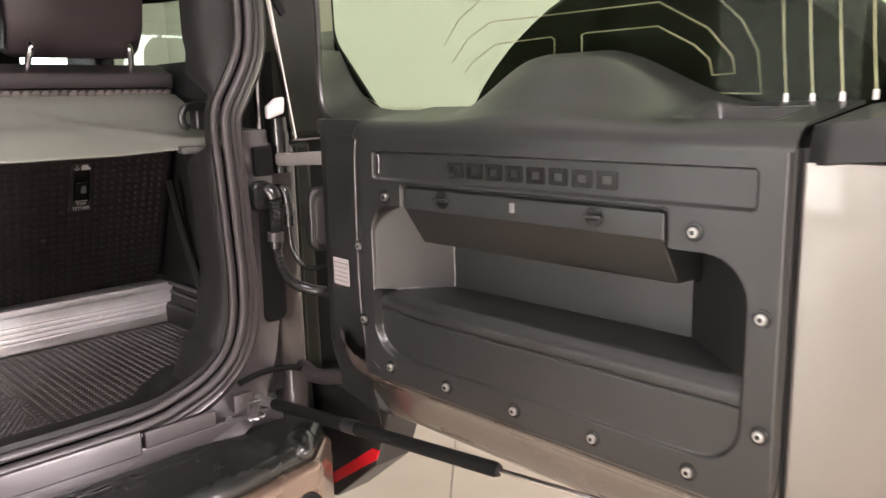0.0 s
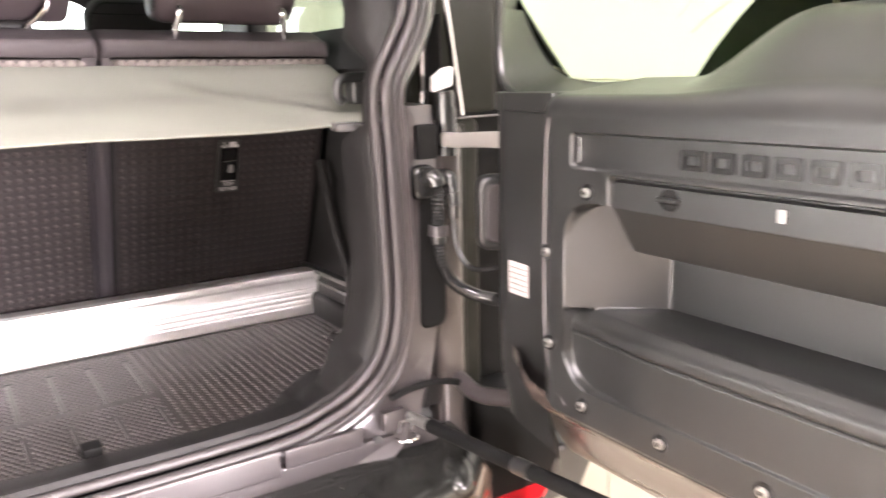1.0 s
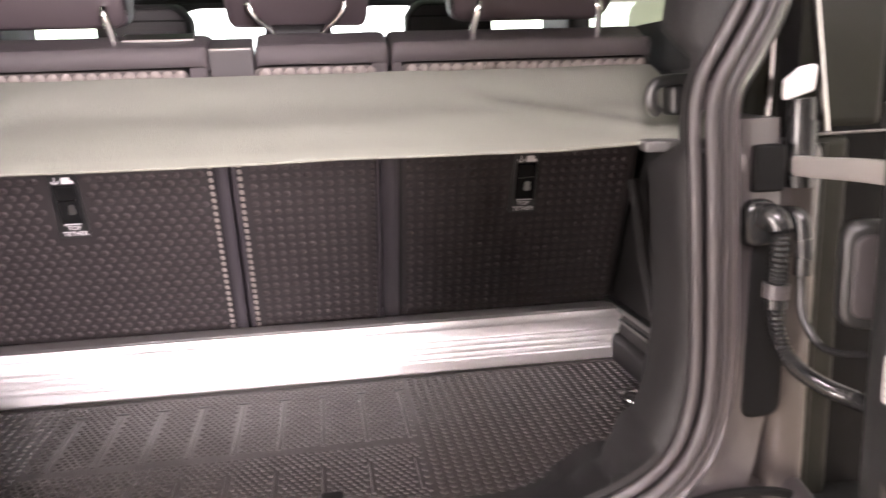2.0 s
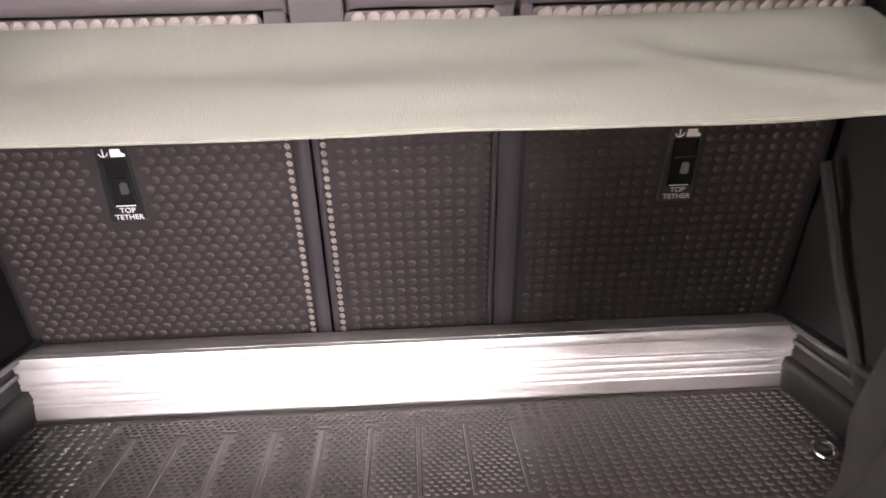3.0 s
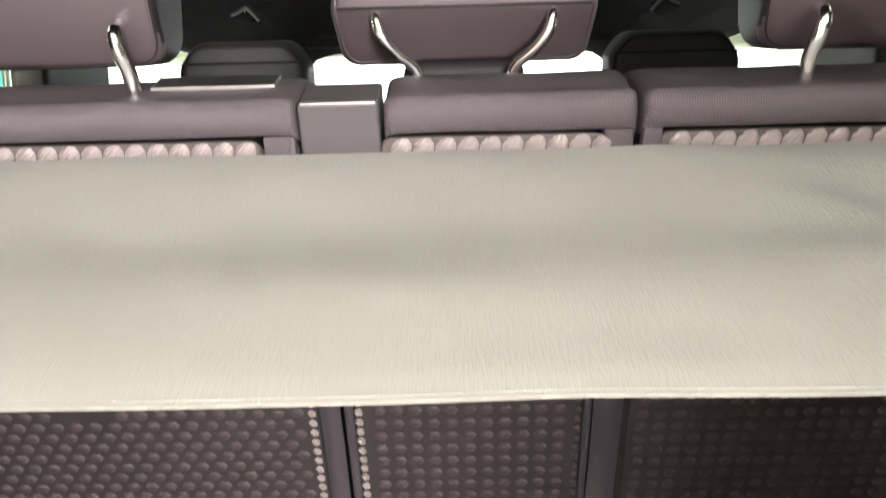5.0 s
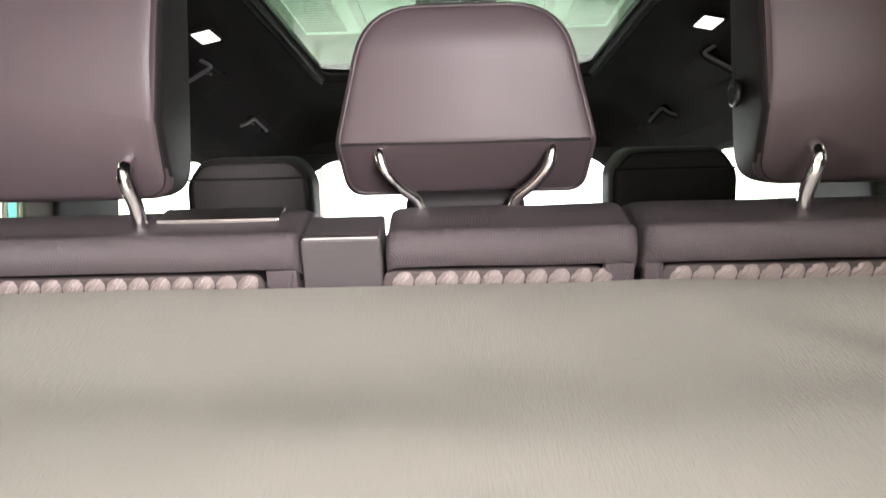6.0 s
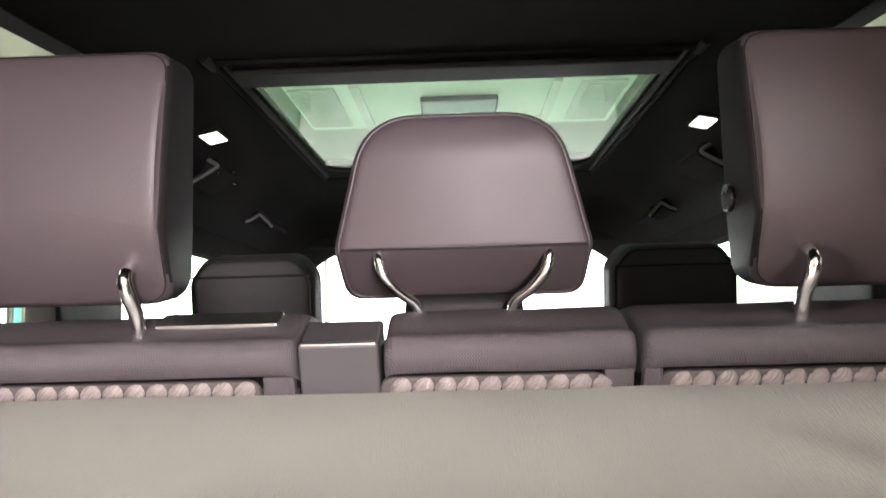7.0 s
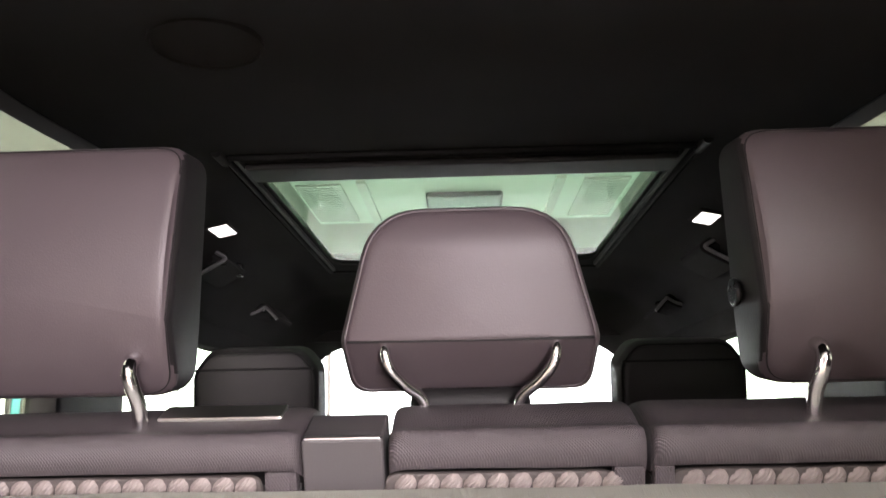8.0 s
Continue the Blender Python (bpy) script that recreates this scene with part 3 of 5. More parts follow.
# aluminium strip at the foot of the seats
def strip_profile():
    """Across the strip: a plain foot, four grooves, a flat band, a raised edge and the cap."""
    pts = [(0.622, -0.004), (0.6195, 0.0), (0.6193, 0.017)]
    for g in (0.0225, 0.0343, 0.0461, 0.0579):
        pts += [(0.6190, g - 0.0034), (0.6196, g - 0.0022), (0.6214, g - 0.0010), (0.6214, g + 0.0006), (0.6198, g + 0.0014), (0.6190, g + 0.0026)]
    pts += [(0.6197, 0.0625), (0.6200, 0.0640), (0.6200, 0.0825), (0.6183, 0.0840), (0.6178, 0.0855), (0.6178, 0.0975), (0.6184, 0.0992), (0.6200, 0.1000),
            (0.6290, 0.1004), (0.6302, 0.1014), (0.6320, 0.1014), (0.6332, 0.1004), (0.658, 0.1016), (0.664, 0.1000), (0.70, 0.094)]
    return [(y, z + 0.857) for y, z in pts]


prof = strip_profile()
bm = sheet(24, len(prof) - 1, lambda u, v: (-0.634 + 1.247 * u, *prof[round(v * (len(prof) - 1))]))
strip = thing("kick_strip", (0, 0.64, 0.85), "ribbed brushed aluminium strip at the foot of the seats", "metal strip")
part("ribbed_face", bm, ALU, strip, angle=30)
part("end_cap", box((0.612, 0.6165, 0.853), (0.617, 0.70, 0.959), 0.001), ALU, strip)
part("end_cap", box((-0.638, 0.6165, 0.853), (-0.633, 0.70, 0.959), 0.001), ALU, strip)

# side walls of the cargo space
def side_wall(u, v):
    y = 0.12 + 0.62 * u
    z = 0.842 + 0.66 * v
    x = 0.622 - 0.03 * step(0.30, 0.0, v) + 0.012 * step(0.45, 0.5, v)
    return (x, y, z)


bm = sheet(30, 40, side_wall)
box((0.585, 0.36, 0.842), (0.64, 0.70, 0.905), 0.012, 3, bm)
pair("side_trim", bm, TRIM_SOFT, car, "black moulded cargo side trim")
pair("side_ledge", box((0.600, 0.40, 0.925), (0.64, 0.72, 0.934), 0.003, 2), TRIM, car)
pair("side_ledge", box((0.595, 0.40, 0.950), (0.64, 0.72, 0.962), 0.003, 2), TRIM, car)
pair("side_rib", rod([(0.605, 0.42, 0.90), (0.60, 0.50, 1.06), (0.598, 0.56, 1.22)], 0.010, 8), TRIM_SOFT, car)
bm = bmesh.new()
rod([(0.535 + 0.014 * math.cos(a), 0.391 + 0.014 * math.sin(a), 0.866 + 0.006 * math.sin(a)) for a in [k * math.tau / 14 for k in range(14)]], 0.0032, 8, bm, close=True)
box((0.52, 0.400, 0.850), (0.552, 0.43, 0.862), 0.003, 2, bm)
tagged(link("lashing_ring", bm, CHROME), "chrome lashing ring on the cargo floor", "ring")

# ---- roof, headliner, windows ----
SX, SY0, SY1 = 0.378, 1.000, 1.990
AX0, AX1, AY0, AY1 = 0.530, 0.635, 0.30, 0.96


def roof_line(x, y):
    """The headliner's height."""
    z = 1.80 + 0.078 * step(0.16, 0.6, y) + 0.022 * step(0.6, 1.0, y) - 0.13 * step(2.35, 2.82, y)
    return z - 0.24 * (max(0, abs(x) - 0.44) / 0.26) ** 2


def roof_sheet(half, lift, y0, y1):
    """A sheet under or over the roof, with holes for the glass."""
    bm = sheet(86, 96, lambda u, v: (-half + 2 * half * u, y0 + (y1 - y0) * v, roof_line(min(0.69, max(-0.69, -half + 2 * half * u)), y0 + (y1 - y0) * v) + lift))
    gone = []
    for f in bm.faces:
        c = f.calc_center_median()
        if (abs(c.x) < SX and SY0 < c.y < SY1) or (AX0 < abs(c.x) < AX1 and AY0 < c.y < AY1):
            gone.append(f)
    bmesh.ops.delete(bm, geom=gone, context="FACES")
    bmesh.ops.solidify(bm, geom=bm.faces[:], thickness=-0.015)
    return bm


tagged(link("ceiling_lining", roof_sheet(0.69, 0.0, 0.16, 2.82), HEADLINER), "black cloth headliner of the car", "headliner", kind="structure")
part("roof_skin", roof_sheet(0.74, 0.045, 0.14, 2.84), JAMB, car)
sunroof = thing("sunroof", (0, (SY0 + SY1) / 2, 1.90), "green tinted glass roof panel with a dark frame", "roof window")


o = round_poly([(-SX - 0.020, SY0 - 0.020), (SX + 0.020, SY0 - 0.020), (SX + 0.020, SY1 + 0.030), (-SX - 0.020, SY1 + 0.030)], 0.04)
i_ = round_poly([(-0.352, SY0 + 0.100), (0.352, SY0 + 0.100), (0.352, 1.915), (-0.352, 1.915)], [0.02, 0.02, 0.05, 0.05])
part("frame", ring(o, i_, shift(0, 0, 1.906), 0.005), HEADLINER, sunroof)
for sgn in (-1, 1):
    part("side_rail", rod([(sgn * (SX - 0.002), SY0 - 0.005, 1.902), (sgn * (SX - 0.002), SY1, 1.902)], 0.006, 8), TYRE, sunroof)
    part("side_channel", box((sgn * 0.362 - 0.004, SY0 + 0.01, 1.897), (sgn * 0.362 + 0.004, SY1 - 0.04, 1.908), 0.002), TRIM_SOFT, sunroof)
    part("rail_end", rod([(sgn * (SX + 0.004), SY0 - 0.025, 1.899), (sgn * (SX + 0.001), SY0 + 0.02, 1.898)], 0.0085, 10), TRIM_SOFT, sunroof)
part("rear_rail", rod([(-SX, SY0 + 0.005, 1.900), (SX, SY0 + 0.005, 1.900)], 0.006, 8), TYRE, sunroof)
part("blind_bar", box((-SX + 0.02, SY0 + 0.050, 1.894), (SX - 0.02, SY0 + 0.122, 1.905), 0.004), TRIM_SOFT, sunroof, "dark roller blind bar")
part("blind_roll", rod([(-SX + 0.02, SY0 + 0.030, 1.912), (SX - 0.02, SY0 + 0.030, 1.912)], 0.012, 10), TYRE, sunroof)
pane = part("pane", box((-SX - 0.015, SY0 - 0.015, 1.913), (SX + 0.015, SY1 + 0.015, 1.918)), ROOFGLASS, sunroof, smooth=False)
pane.visible_shadow = False

for sgn in (1, -1):
    alpine = thing("alpine_window", (sgn * 0.58, 0.63, 1.80), "small green tinted window in the roof shoulder", "window", "roof shoulder windows")

    def slope_strip(x0, x1, lift, y0=AY0 - 0.01, y1=AY1 + 0.01):
        return sheet(6, 20, lambda u, v: (sgn * (x0 + (x1 - x0) * u), y0 + (y1 - y0) * v, roof_line(x0 + (x1 - x0) * u, y0 + (y1 - y0) * v) + lift), 0.004)
    pane = part("pane", slope_strip(AX0 - 0.005, AX1 + 0.005, 0.022), PRIVACY, alpine)
    pane.visible_shadow = False
    part("edge_trim", slope_strip(AX0 - 0.014, AX0 + 0.004, -0.003), SEAL, alpine, "pale grey edge trim")
    part("inner_lip", slope_strip(AX0 + 0.004, AX0 + 0.007, 0.006), TYRE, alpine)
    win = thing("side_window", (sgn * 0.66, 0.9, 1.4), "green tinted side window with black frame", "window", "side windows")
    pane = part("pane", extrude([(0.27, 1.38), (3.10, 1.38), (2.84, 1.71), (0.27, 1.68)], shift(sgn * 0.68 - 0.002, 0, 0) @ YZ, 0.004), PRIVACY, win, smooth=False)
    pane.visible_shadow = False
    part("quarter_frame", extrude([(0.27, 1.36), (0.62, 1.36), (0.60, 1.445), (0.45, 1.485), (0.36, 1.52), (0.29, 1.60), (0.27, 1.60)], shift(sgn * 0.655 - 0.01, 0, 0) @ YZ, 0.02, 0.003), GLOSSY, win)
    part("waist_rail", box((sgn * 0.66 - 0.03, 0.27, 1.33), (sgn * 0.66 + 0.03, 3.1, 1.42), 0.012), TRIM_SOFT, win)
    part("head_rail", box((sgn * 0.675 - 0.03, 0.30, 1.678), (sgn * 0.675 + 0.03, 2.80, 1.745), 0.012), HEADLINER, win)
    part("centre_post", box((sgn * 0.665 - 0.03, 1.045, 1.36), (sgn * 0.665 + 0.03, 1.29, 1.70), 0.015), TRIM_SOFT, win)
rear = thing("ceiling_oval", (-0.262, 0.575, 1.87), "oval dark panel set in the headliner", "panel")
ovl = [(0.060 * math.cos(k * math.tau / 36), 0.056 * math.sin(k * math.tau / 36)) for k in range(36)]
part("oval_rim", ring(ovl, [(x * 0.94, y * 0.93) for x, y in ovl], shift(-0.262, 0.575, 1.868), 0.007), HEADLINER, rear)
part("oval_panel", extrude([(x * 0.93, y * 0.92) for x, y in ovl], shift(-0.262, 0.575, 1.8715), 0.004), HEADLINER, rear)
# doors' inner sides, dashboard, windscreen
pair("door_lining", box((0.66, 0.72, 0.6), (0.71, 3.1, 1.37), 0.02, 2), TRIM_SOFT, car)
part("dashboard", box((-0.70, 2.72, 0.9), (0.70, 3.25, 1.24), 0.06, 4), TRIM_SOFT, car)
pane = part("windscreen", extrude([(-0.70, 0), (0.70, 0), (0.66, 0.66), (-0.66, 0.66)], shift(0, 3.19, 1.22) @ Matrix.Rotation(radians(124), 4, "X"), 0.005), CLEAR, car, smooth=False)
pane.visible_shadow = False
pair("front_pillar", rod(smooth_line([(0.70, 3.20, 1.2), (0.69, 3.00, 1.51), (0.67, 2.83, 1.755)], 4), 0.03, 10), TRIM_SOFT, car)


# wheels and nose of the car
bm = box((-0.74, 3.16, 0.45), (0.74, 4.50, 1.13), 0.06, 3)
for v in bm.verts:
    if v.co.z > 0.8:
        v.co.z -= 0.05 * ((v.co.y - 3.16) / 1.34) ** 2 + 0.03 * (v.co.x / 0.74) ** 2
part("bonnet", bm, PAINT, car, "warm silver bonnet")
pair("front_wing", box((0.72, 3.2, 0.45), (0.86, 4.4, 1.08), 0.04, 3), PAINT, car)


def road_wheel(x, y):
    m = shift(x, y, 0.40) @ Matrix.Rotation(radians(90), 4, "Y")
    prof = [(0.24, -0.11), (0.33, -0.125), (0.38, -0.11), (0.398, -0.075), (0.40, 0.0), (0.398, 0.075), (0.38, 0.11), (0.33, 0.125), (0.24, 0.11)]
    bm = bmesh.new()
    rows = [[bm.verts.new(m @ Vector((r * math.cos(k * math.tau / 40), r * math.sin(k * math.tau / 40), q))) for r, q in prof] for k in range(40)]
    for k in range(40):
        for j in range(len(prof)):
            a, b, jj = rows[k], rows[(k + 1) % 40], (j + 1) % len(prof)
            bm.faces.new((a[j], b[j], b[jj], a[jj]))
    bmesh.ops.recalc_face_normals(bm, faces=bm.faces[:])
    wheel = part("wheel", bm, TYRE, car)
    part("rim", disc(0.245, 0.18, m @ shift(0, 0, -0.09), 30, 0.01), STEEL, wheel)


for x in (-0.80, 0.80):
    for y in (0.86, 3.75):
        road_wheel(x, y)
# ---- rear seats ----
SEAT = shift(0, 0.706, 0.947) @ Matrix.Rotation(radians(22.3), 4, "X")
SEATP = SEAT @ XZ                                   # outline across and up the seat back; depth to the rear


def dots(x0, x1, s0, s1, pitch, rise, stagger, skip=None):
    """A field of small woven bumps on the back of a seat."""
    verts, faces = [], []
    rows = int((s1 - s0) / rise)
    for j in range(rows):
        s = s0 + (j + 0.5) * rise
        n = int((x1 - x0) / pitch)
        for i in range(n):
            x = x0 + (i + 0.5) * (x1 - x0) / n + (0.5 * pitch if stagger and j % 2 else 0)
            if x > x1 - 0.006 or (skip and skip[0] < x < skip[1] and s > skip[2]):
                continue
            base = len(verts)
            for r, h in ((0.0078, 0.0), (0.0065, 0.0018), (0.0041, 0.0027)):
                for k in range(6):
                    a = k * math.tau / 6
                    verts.append((x + r * math.cos(a), s + r * 0.86 * math.sin(a), h))
            for q in range(2):
                for k in range(6):
                    a, b = base + 6 * q + k, base + 6 * q + (k + 1) % 6
                    faces.append((a, b, b + 6, a + 6))
            faces.append(tuple(base + 12 + k for k in range(6)))
    me = bpy.data.meshes.new("tmp")
    me.from_pydata(verts, [], faces)
    bm = bmesh.new()
    bm.from_mesh(me)
    bpy.data.meshes.remove(me)
    bm.transform(SEATP @ shift(0, 0, 0.001))
    return bm


def beads(x, s0, s1, pitch=0.0135):
    """The thick yarn that rolls over a panel's side edge."""
    bm = bmesh.new()
    n = int((s1 - s0) / pitch)
    for k in range(n):
        bmesh.ops.create_icosphere(bm, subdivisions=1, radius=1, matrix=SEATP @ shift(x, s0 + (k + 0.5) * pitch, 0.001) @ Matrix.Rotation(0.5, 4, "Z") @ Matrix.Diagonal((0.0048, 0.0058, 0.004, 1)))
    return bm


def knot():
    """A slanted leaf of yarn, with the threads side by side across it."""
    turn = Matrix.Rotation(-0.80, 4, "Z")

    def leaf(u, v):
        a, b = 1.96 * u - 0.98, 2 * v - 1
        half = math.sqrt(1 - a * a)
        z = 0.0050 * half * math.sqrt(max(0, 1 - b * b)) + 0.0008 * math.cos(a * 6 * math.pi) * (1 - b * b)
        return turn @ Vector((0.0084 * a, 0.0105 * b * half, z))
    bm = sheet(24, 6, leaf)
    me = bpy.data.meshes.new("yarn_knot")
    bm.to_mesh(me)
    bm.free()
    me.materials.append(KNOT_YARN)
    me.shade_smooth()
    return me


KNOT = knot()


def yarn_edge(band, x0, x1, s, pitch=0.019):
    """The knots along a woven band."""
    n = round((x1 - x0 - 0.008) / pitch)
    for k in range(n):
        ob = new("yarn_knot", KNOT)
        ob.parent = band
        ob.matrix_basis = SEATP @ shift(x0 + 0.008 + (k + 0.5) * pitch, s - 0.010, 0.004)


def yarn_band(x0, x1, s):
    return extrude(round_poly([(x0, s - 0.04), (x1, s - 0.04), (x1, s), (x0, s)], [0.004, 0.004, 0.012, 0.012], 5), SEATP @ shift(0, 0, -0.002), 0.0065, 0.003, 2)


def head_rest(seat, cx, y, z0, z1, w0, w1, depth, posts, seam):
    """A padded head restraint on two bent chrome posts. w0, w1: width at foot and head."""
    h = z1 - z0
    tilt = shift(cx, y, z0) @ Matrix.Rotation(radians(8), 4, "X") @ XZ
    corners = [0.018, 0.018, 0.06, 0.060, 0.060, 0.06] if seam else [0.030, 0.030, 0.06, 0.024, 0.024, 0.06]
    line = round_poly([(-w0 * 0.485, 0), (w0 * 0.485, 0), (w0 / 2, h * 0.30), (w1 / 2, h), (-w1 / 2, h), (-w0 / 2, h * 0.30)], corners, 7)
    form = pillow(line, depth, Matrix.Identity(4), 0.013 if seam else 0.011, 6)

    def crown(x, q):
        """How far the padding swells or falls back at a point of the rear face."""
        swell = 0.010 * (1 - (2 * x / w0) ** 2)
        if seam:
            return swell - 1.05 * max(0, h * seam - q) - 0.016 * max(0, (q / h - 0.74) / 0.26) ** 2
        return 0.5 * swell - 0.032 * max(0, (q / h - 0.45) / 0.55) ** 2 - 0.045 * max(0, (0.42 - q / h) / 0.42) ** 2

    # finer rows across the rear face, so that it can bow
    face = [f for f in form.faces if f.calc_center_median().z > depth / 2 - 0.001]
    bmesh.ops.subdivide_edges(form, edges=list({e for f in face for e in f.edges if abs(e.verts[0].co.z - e.verts[1].co.z) < 0.001}), cuts=4, use_grid_fill=True)
    for v in form.verts:
        if v.co.z > 0:
            v.co.z += crown(v.co.x, v.co.y) * (1 if seam else min(1, v.co.z / (depth / 2 - 0.012)))
    # the shaded sides of the outer restraints are coloured with the black leather
    if not seam:
        for f in form.faces:
            c = f.calc_center_median()
            f.material_index = int(c.z < 0 or abs(c.x) > (w0 + (w1 - w0) * min(1, max(0, c.y / h - 0.3) / 0.7)) / 2 * 0.968)
    form.transform(tilt)
    rest = part("head_restraint", form, LEATHER, seat, "padded dark aubergine leather head restraint")
    rest.data.materials.append(FRONT_LEATHER)
    shrink = 0.955 if seam else 0.972
    inset = [(x * shrink, h / 2 + (q - h / 2) * shrink) for x, q in line]
    part("piping", rod([tilt @ Vector((x, q, depth / 2 - (0.0012 if seam else 0.0030) + crown(x, q))) for x, q in inset], 0.0009, 6, close=True), LEATHER if seam else FRONT_LEATHER, rest)
    if seam:
        part("seam", rod([tilt @ Vector((x, h * seam, depth / 2 + 0.010 * (1 - (2 * x / w0) ** 2))) for x in [w0 * (-0.465 + 0.93 * k / 12) for k in range(13)]], 0.0014, 6), FRONT_LEATHER, rest)
    for px, bend in posts:
        rear = y - depth / 2
        if seam:
            pts = [(px, rear + 0.012, z0 + 0.046), (px, rear - 0.004, z0 + 0.040), (px + bend * 0.1, rear - 0.006, z0 + 0.022), (px + bend * 0.45, rear + 0.002, z0 + 0.006), (px + bend * 0.92, rear + 0.012, z0 - 0.008), (px + bend, y - 0.036, z0 - 0.028), (px + bend, y - 0.03, z0 - 0.07)]
        else:
            pts = [(px, rear + 0.030, z0 + 0.035), (px, rear + 0.005, z0 + 0.031), (px, rear - 0.004, z0 + 0.021), (px + bend * 0.4, rear - 0.001, z0 + 0.007), (px + bend, rear + 0.010, z0 - 0.014), (px + bend, rear + 0.024, z0 - 0.06)]
        part("post", rod(smooth_line(pts, 5), 0.0052 if seam else 0.0066, 12), CHROME, rest, "bent chrome post")


def tether(seat, x):
    """A tether slot with its printed plate."""
    plate = part("tether_plate", extrude(round_poly([(x - 0.028, 0.235), (x + 0.024, 0.235), (x + 0.022, 0.36), (x - 0.022, 0.36)], 0.005), SEATP, 0.0045, 0.0015), TRIM, seat, "black plate round a tether slot")
    part("slot", ring(round_poly([(x - 0.018, 0.262), (x + 0.018, 0.262), (x + 0.018, 0.340), (x - 0.018, 0.340)], 0.003), round_poly([(x - 0.014, 0.266), (x + 0.014, 0.266), (x + 0.014, 0.336), (x - 0.014, 0.336)], 0.002), SEATP @ shift(0, 0, 0.004), 0.002), GLOSSY, plate)
    part("slot_well", extrude([(x - 0.014, 0.266), (x + 0.014, 0.266), (x + 0.014, 0.336), (x - 0.014, 0.336)], SEATP @ shift(0, 0, 0.0046), 0.0004), TYRE, plate, smooth=False)
    part("tether_bar", rod([SEATP @ Vector((x - 0.014, 0.310, 0.007)), SEATP @ Vector((x + 0.014, 0.312, 0.007))], 0.0016, 8), CHROME, plate)
    part("buckle", extrude(round_poly([(x - 0.002, 0.284), (x + 0.010, 0.284), (x + 0.009, 0.302), (x, 0.302)], 0.003), SEATP @ shift(0, 0, 0.005), 0.003), STEEL, plate)
    part("white_line", extrude([(x - 0.014, 0.2635), (x + 0.014, 0.2635), (x + 0.014, 0.2650), (x - 0.014, 0.2650)], SEATP @ shift(0, 0, 0.0062), 0.0005), PRINT, plate, smooth=False)
    text("print", "TOP", 0.0115, SEATP @ shift(x, 0.2555, 0.0052), PRINT, plate)
    text("print", "TETHER", 0.0115, SEATP @ shift(x, 0.2440, 0.0052), PRINT, plate)
    sign = SEATP @ shift(x, 0.349, 0.0052)
    bm = rod([sign @ Vector(p) for p in ((-0.018, -0.001, 0), (-0.015, -0.005, 0), (-0.011, -0.006, 0), (-0.007, -0.004, 0), (-0.005, 0, 0))], 0.0008, 6)
    rod([sign @ Vector(p) for p in ((-0.0115, -0.006, 0), (-0.0115, 0.006, 0))], 0.0008, 6, bm)
    extrude(round_poly([(-0.002, -0.006), (0.018, -0.006), (0.018, -0.002), (0.013, 0.001), (0.013, 0.006), (-0.001, 0.006)], 0.0015, 3), sign, 0.0006, 0, 2, bm)
    part("sign", bm, PRINT, plate, "white printed anchor and child seat sign")


def bolster(x0, x1, s0=0.5435, s1=0.5645):
    """The padded roll along the top of a seat back."""
    prof = [(-0.006, s0 - 0.008), (0.003, s0 - 0.006), (0.009, s0 - 0.003), (0.0115, s0 + 0.006), (0.0110, s0 + 0.014), (0.0075, s0 + 0.0215), (-0.001, s0 + 0.0265), (-0.016, s1 + 0.0015), (-0.045, s1 + 0.003), (-0.075, s1 - 0.002), (-0.105, s1 - 0.022), (-0.115, s0 - 0.04), (-0.112, s0 - 0.09)]
    rim = smooth_line([(0, a, b) for a, b in prof], 4)
    n = 26

    def f(u, v):
        p = rim[round(v * (len(rim) - 1))]
        end = min(u, 1 - u) * (x1 - x0)
        k = 1 - math.sqrt(max(0, 1 - (1 - min(1, end / 0.014)) ** 2)) if end < 0.014 else 0
        wob = 0.0022 * noise.noise(Vector((x0 + u * (x1 - x0), p.z, 3.1)) * 14)
        return SEATP @ Vector((x0 + u * (x1 - x0), p.z - 0.010 * k + wob, p.y - 0.010 * k + wob))
    bm = bmesh.new()
    us = [0, 0.004, 0.01, 0.02, 0.035, 0.06] + [0.06 + 0.88 * k / n for k in range(1, n)] + [0.94, 0.965, 0.98, 0.99, 0.996, 1]
    rows = [[bm.verts.new(f(u, j / (len(rim) - 1))) for j in range(len(rim))] for u in us]
    for a, b in zip(rows, rows[1:]):
        for k in range(len(rim) - 1):
            bm.faces.new((a[k], b[k], b[k + 1], a[k + 1]))
    bm.faces.new(rows[0])
    bm.faces.new(rows[-1][::-1])
    bmesh.ops.recalc_face_normals(bm, faces=bm.faces[:])
    return bm


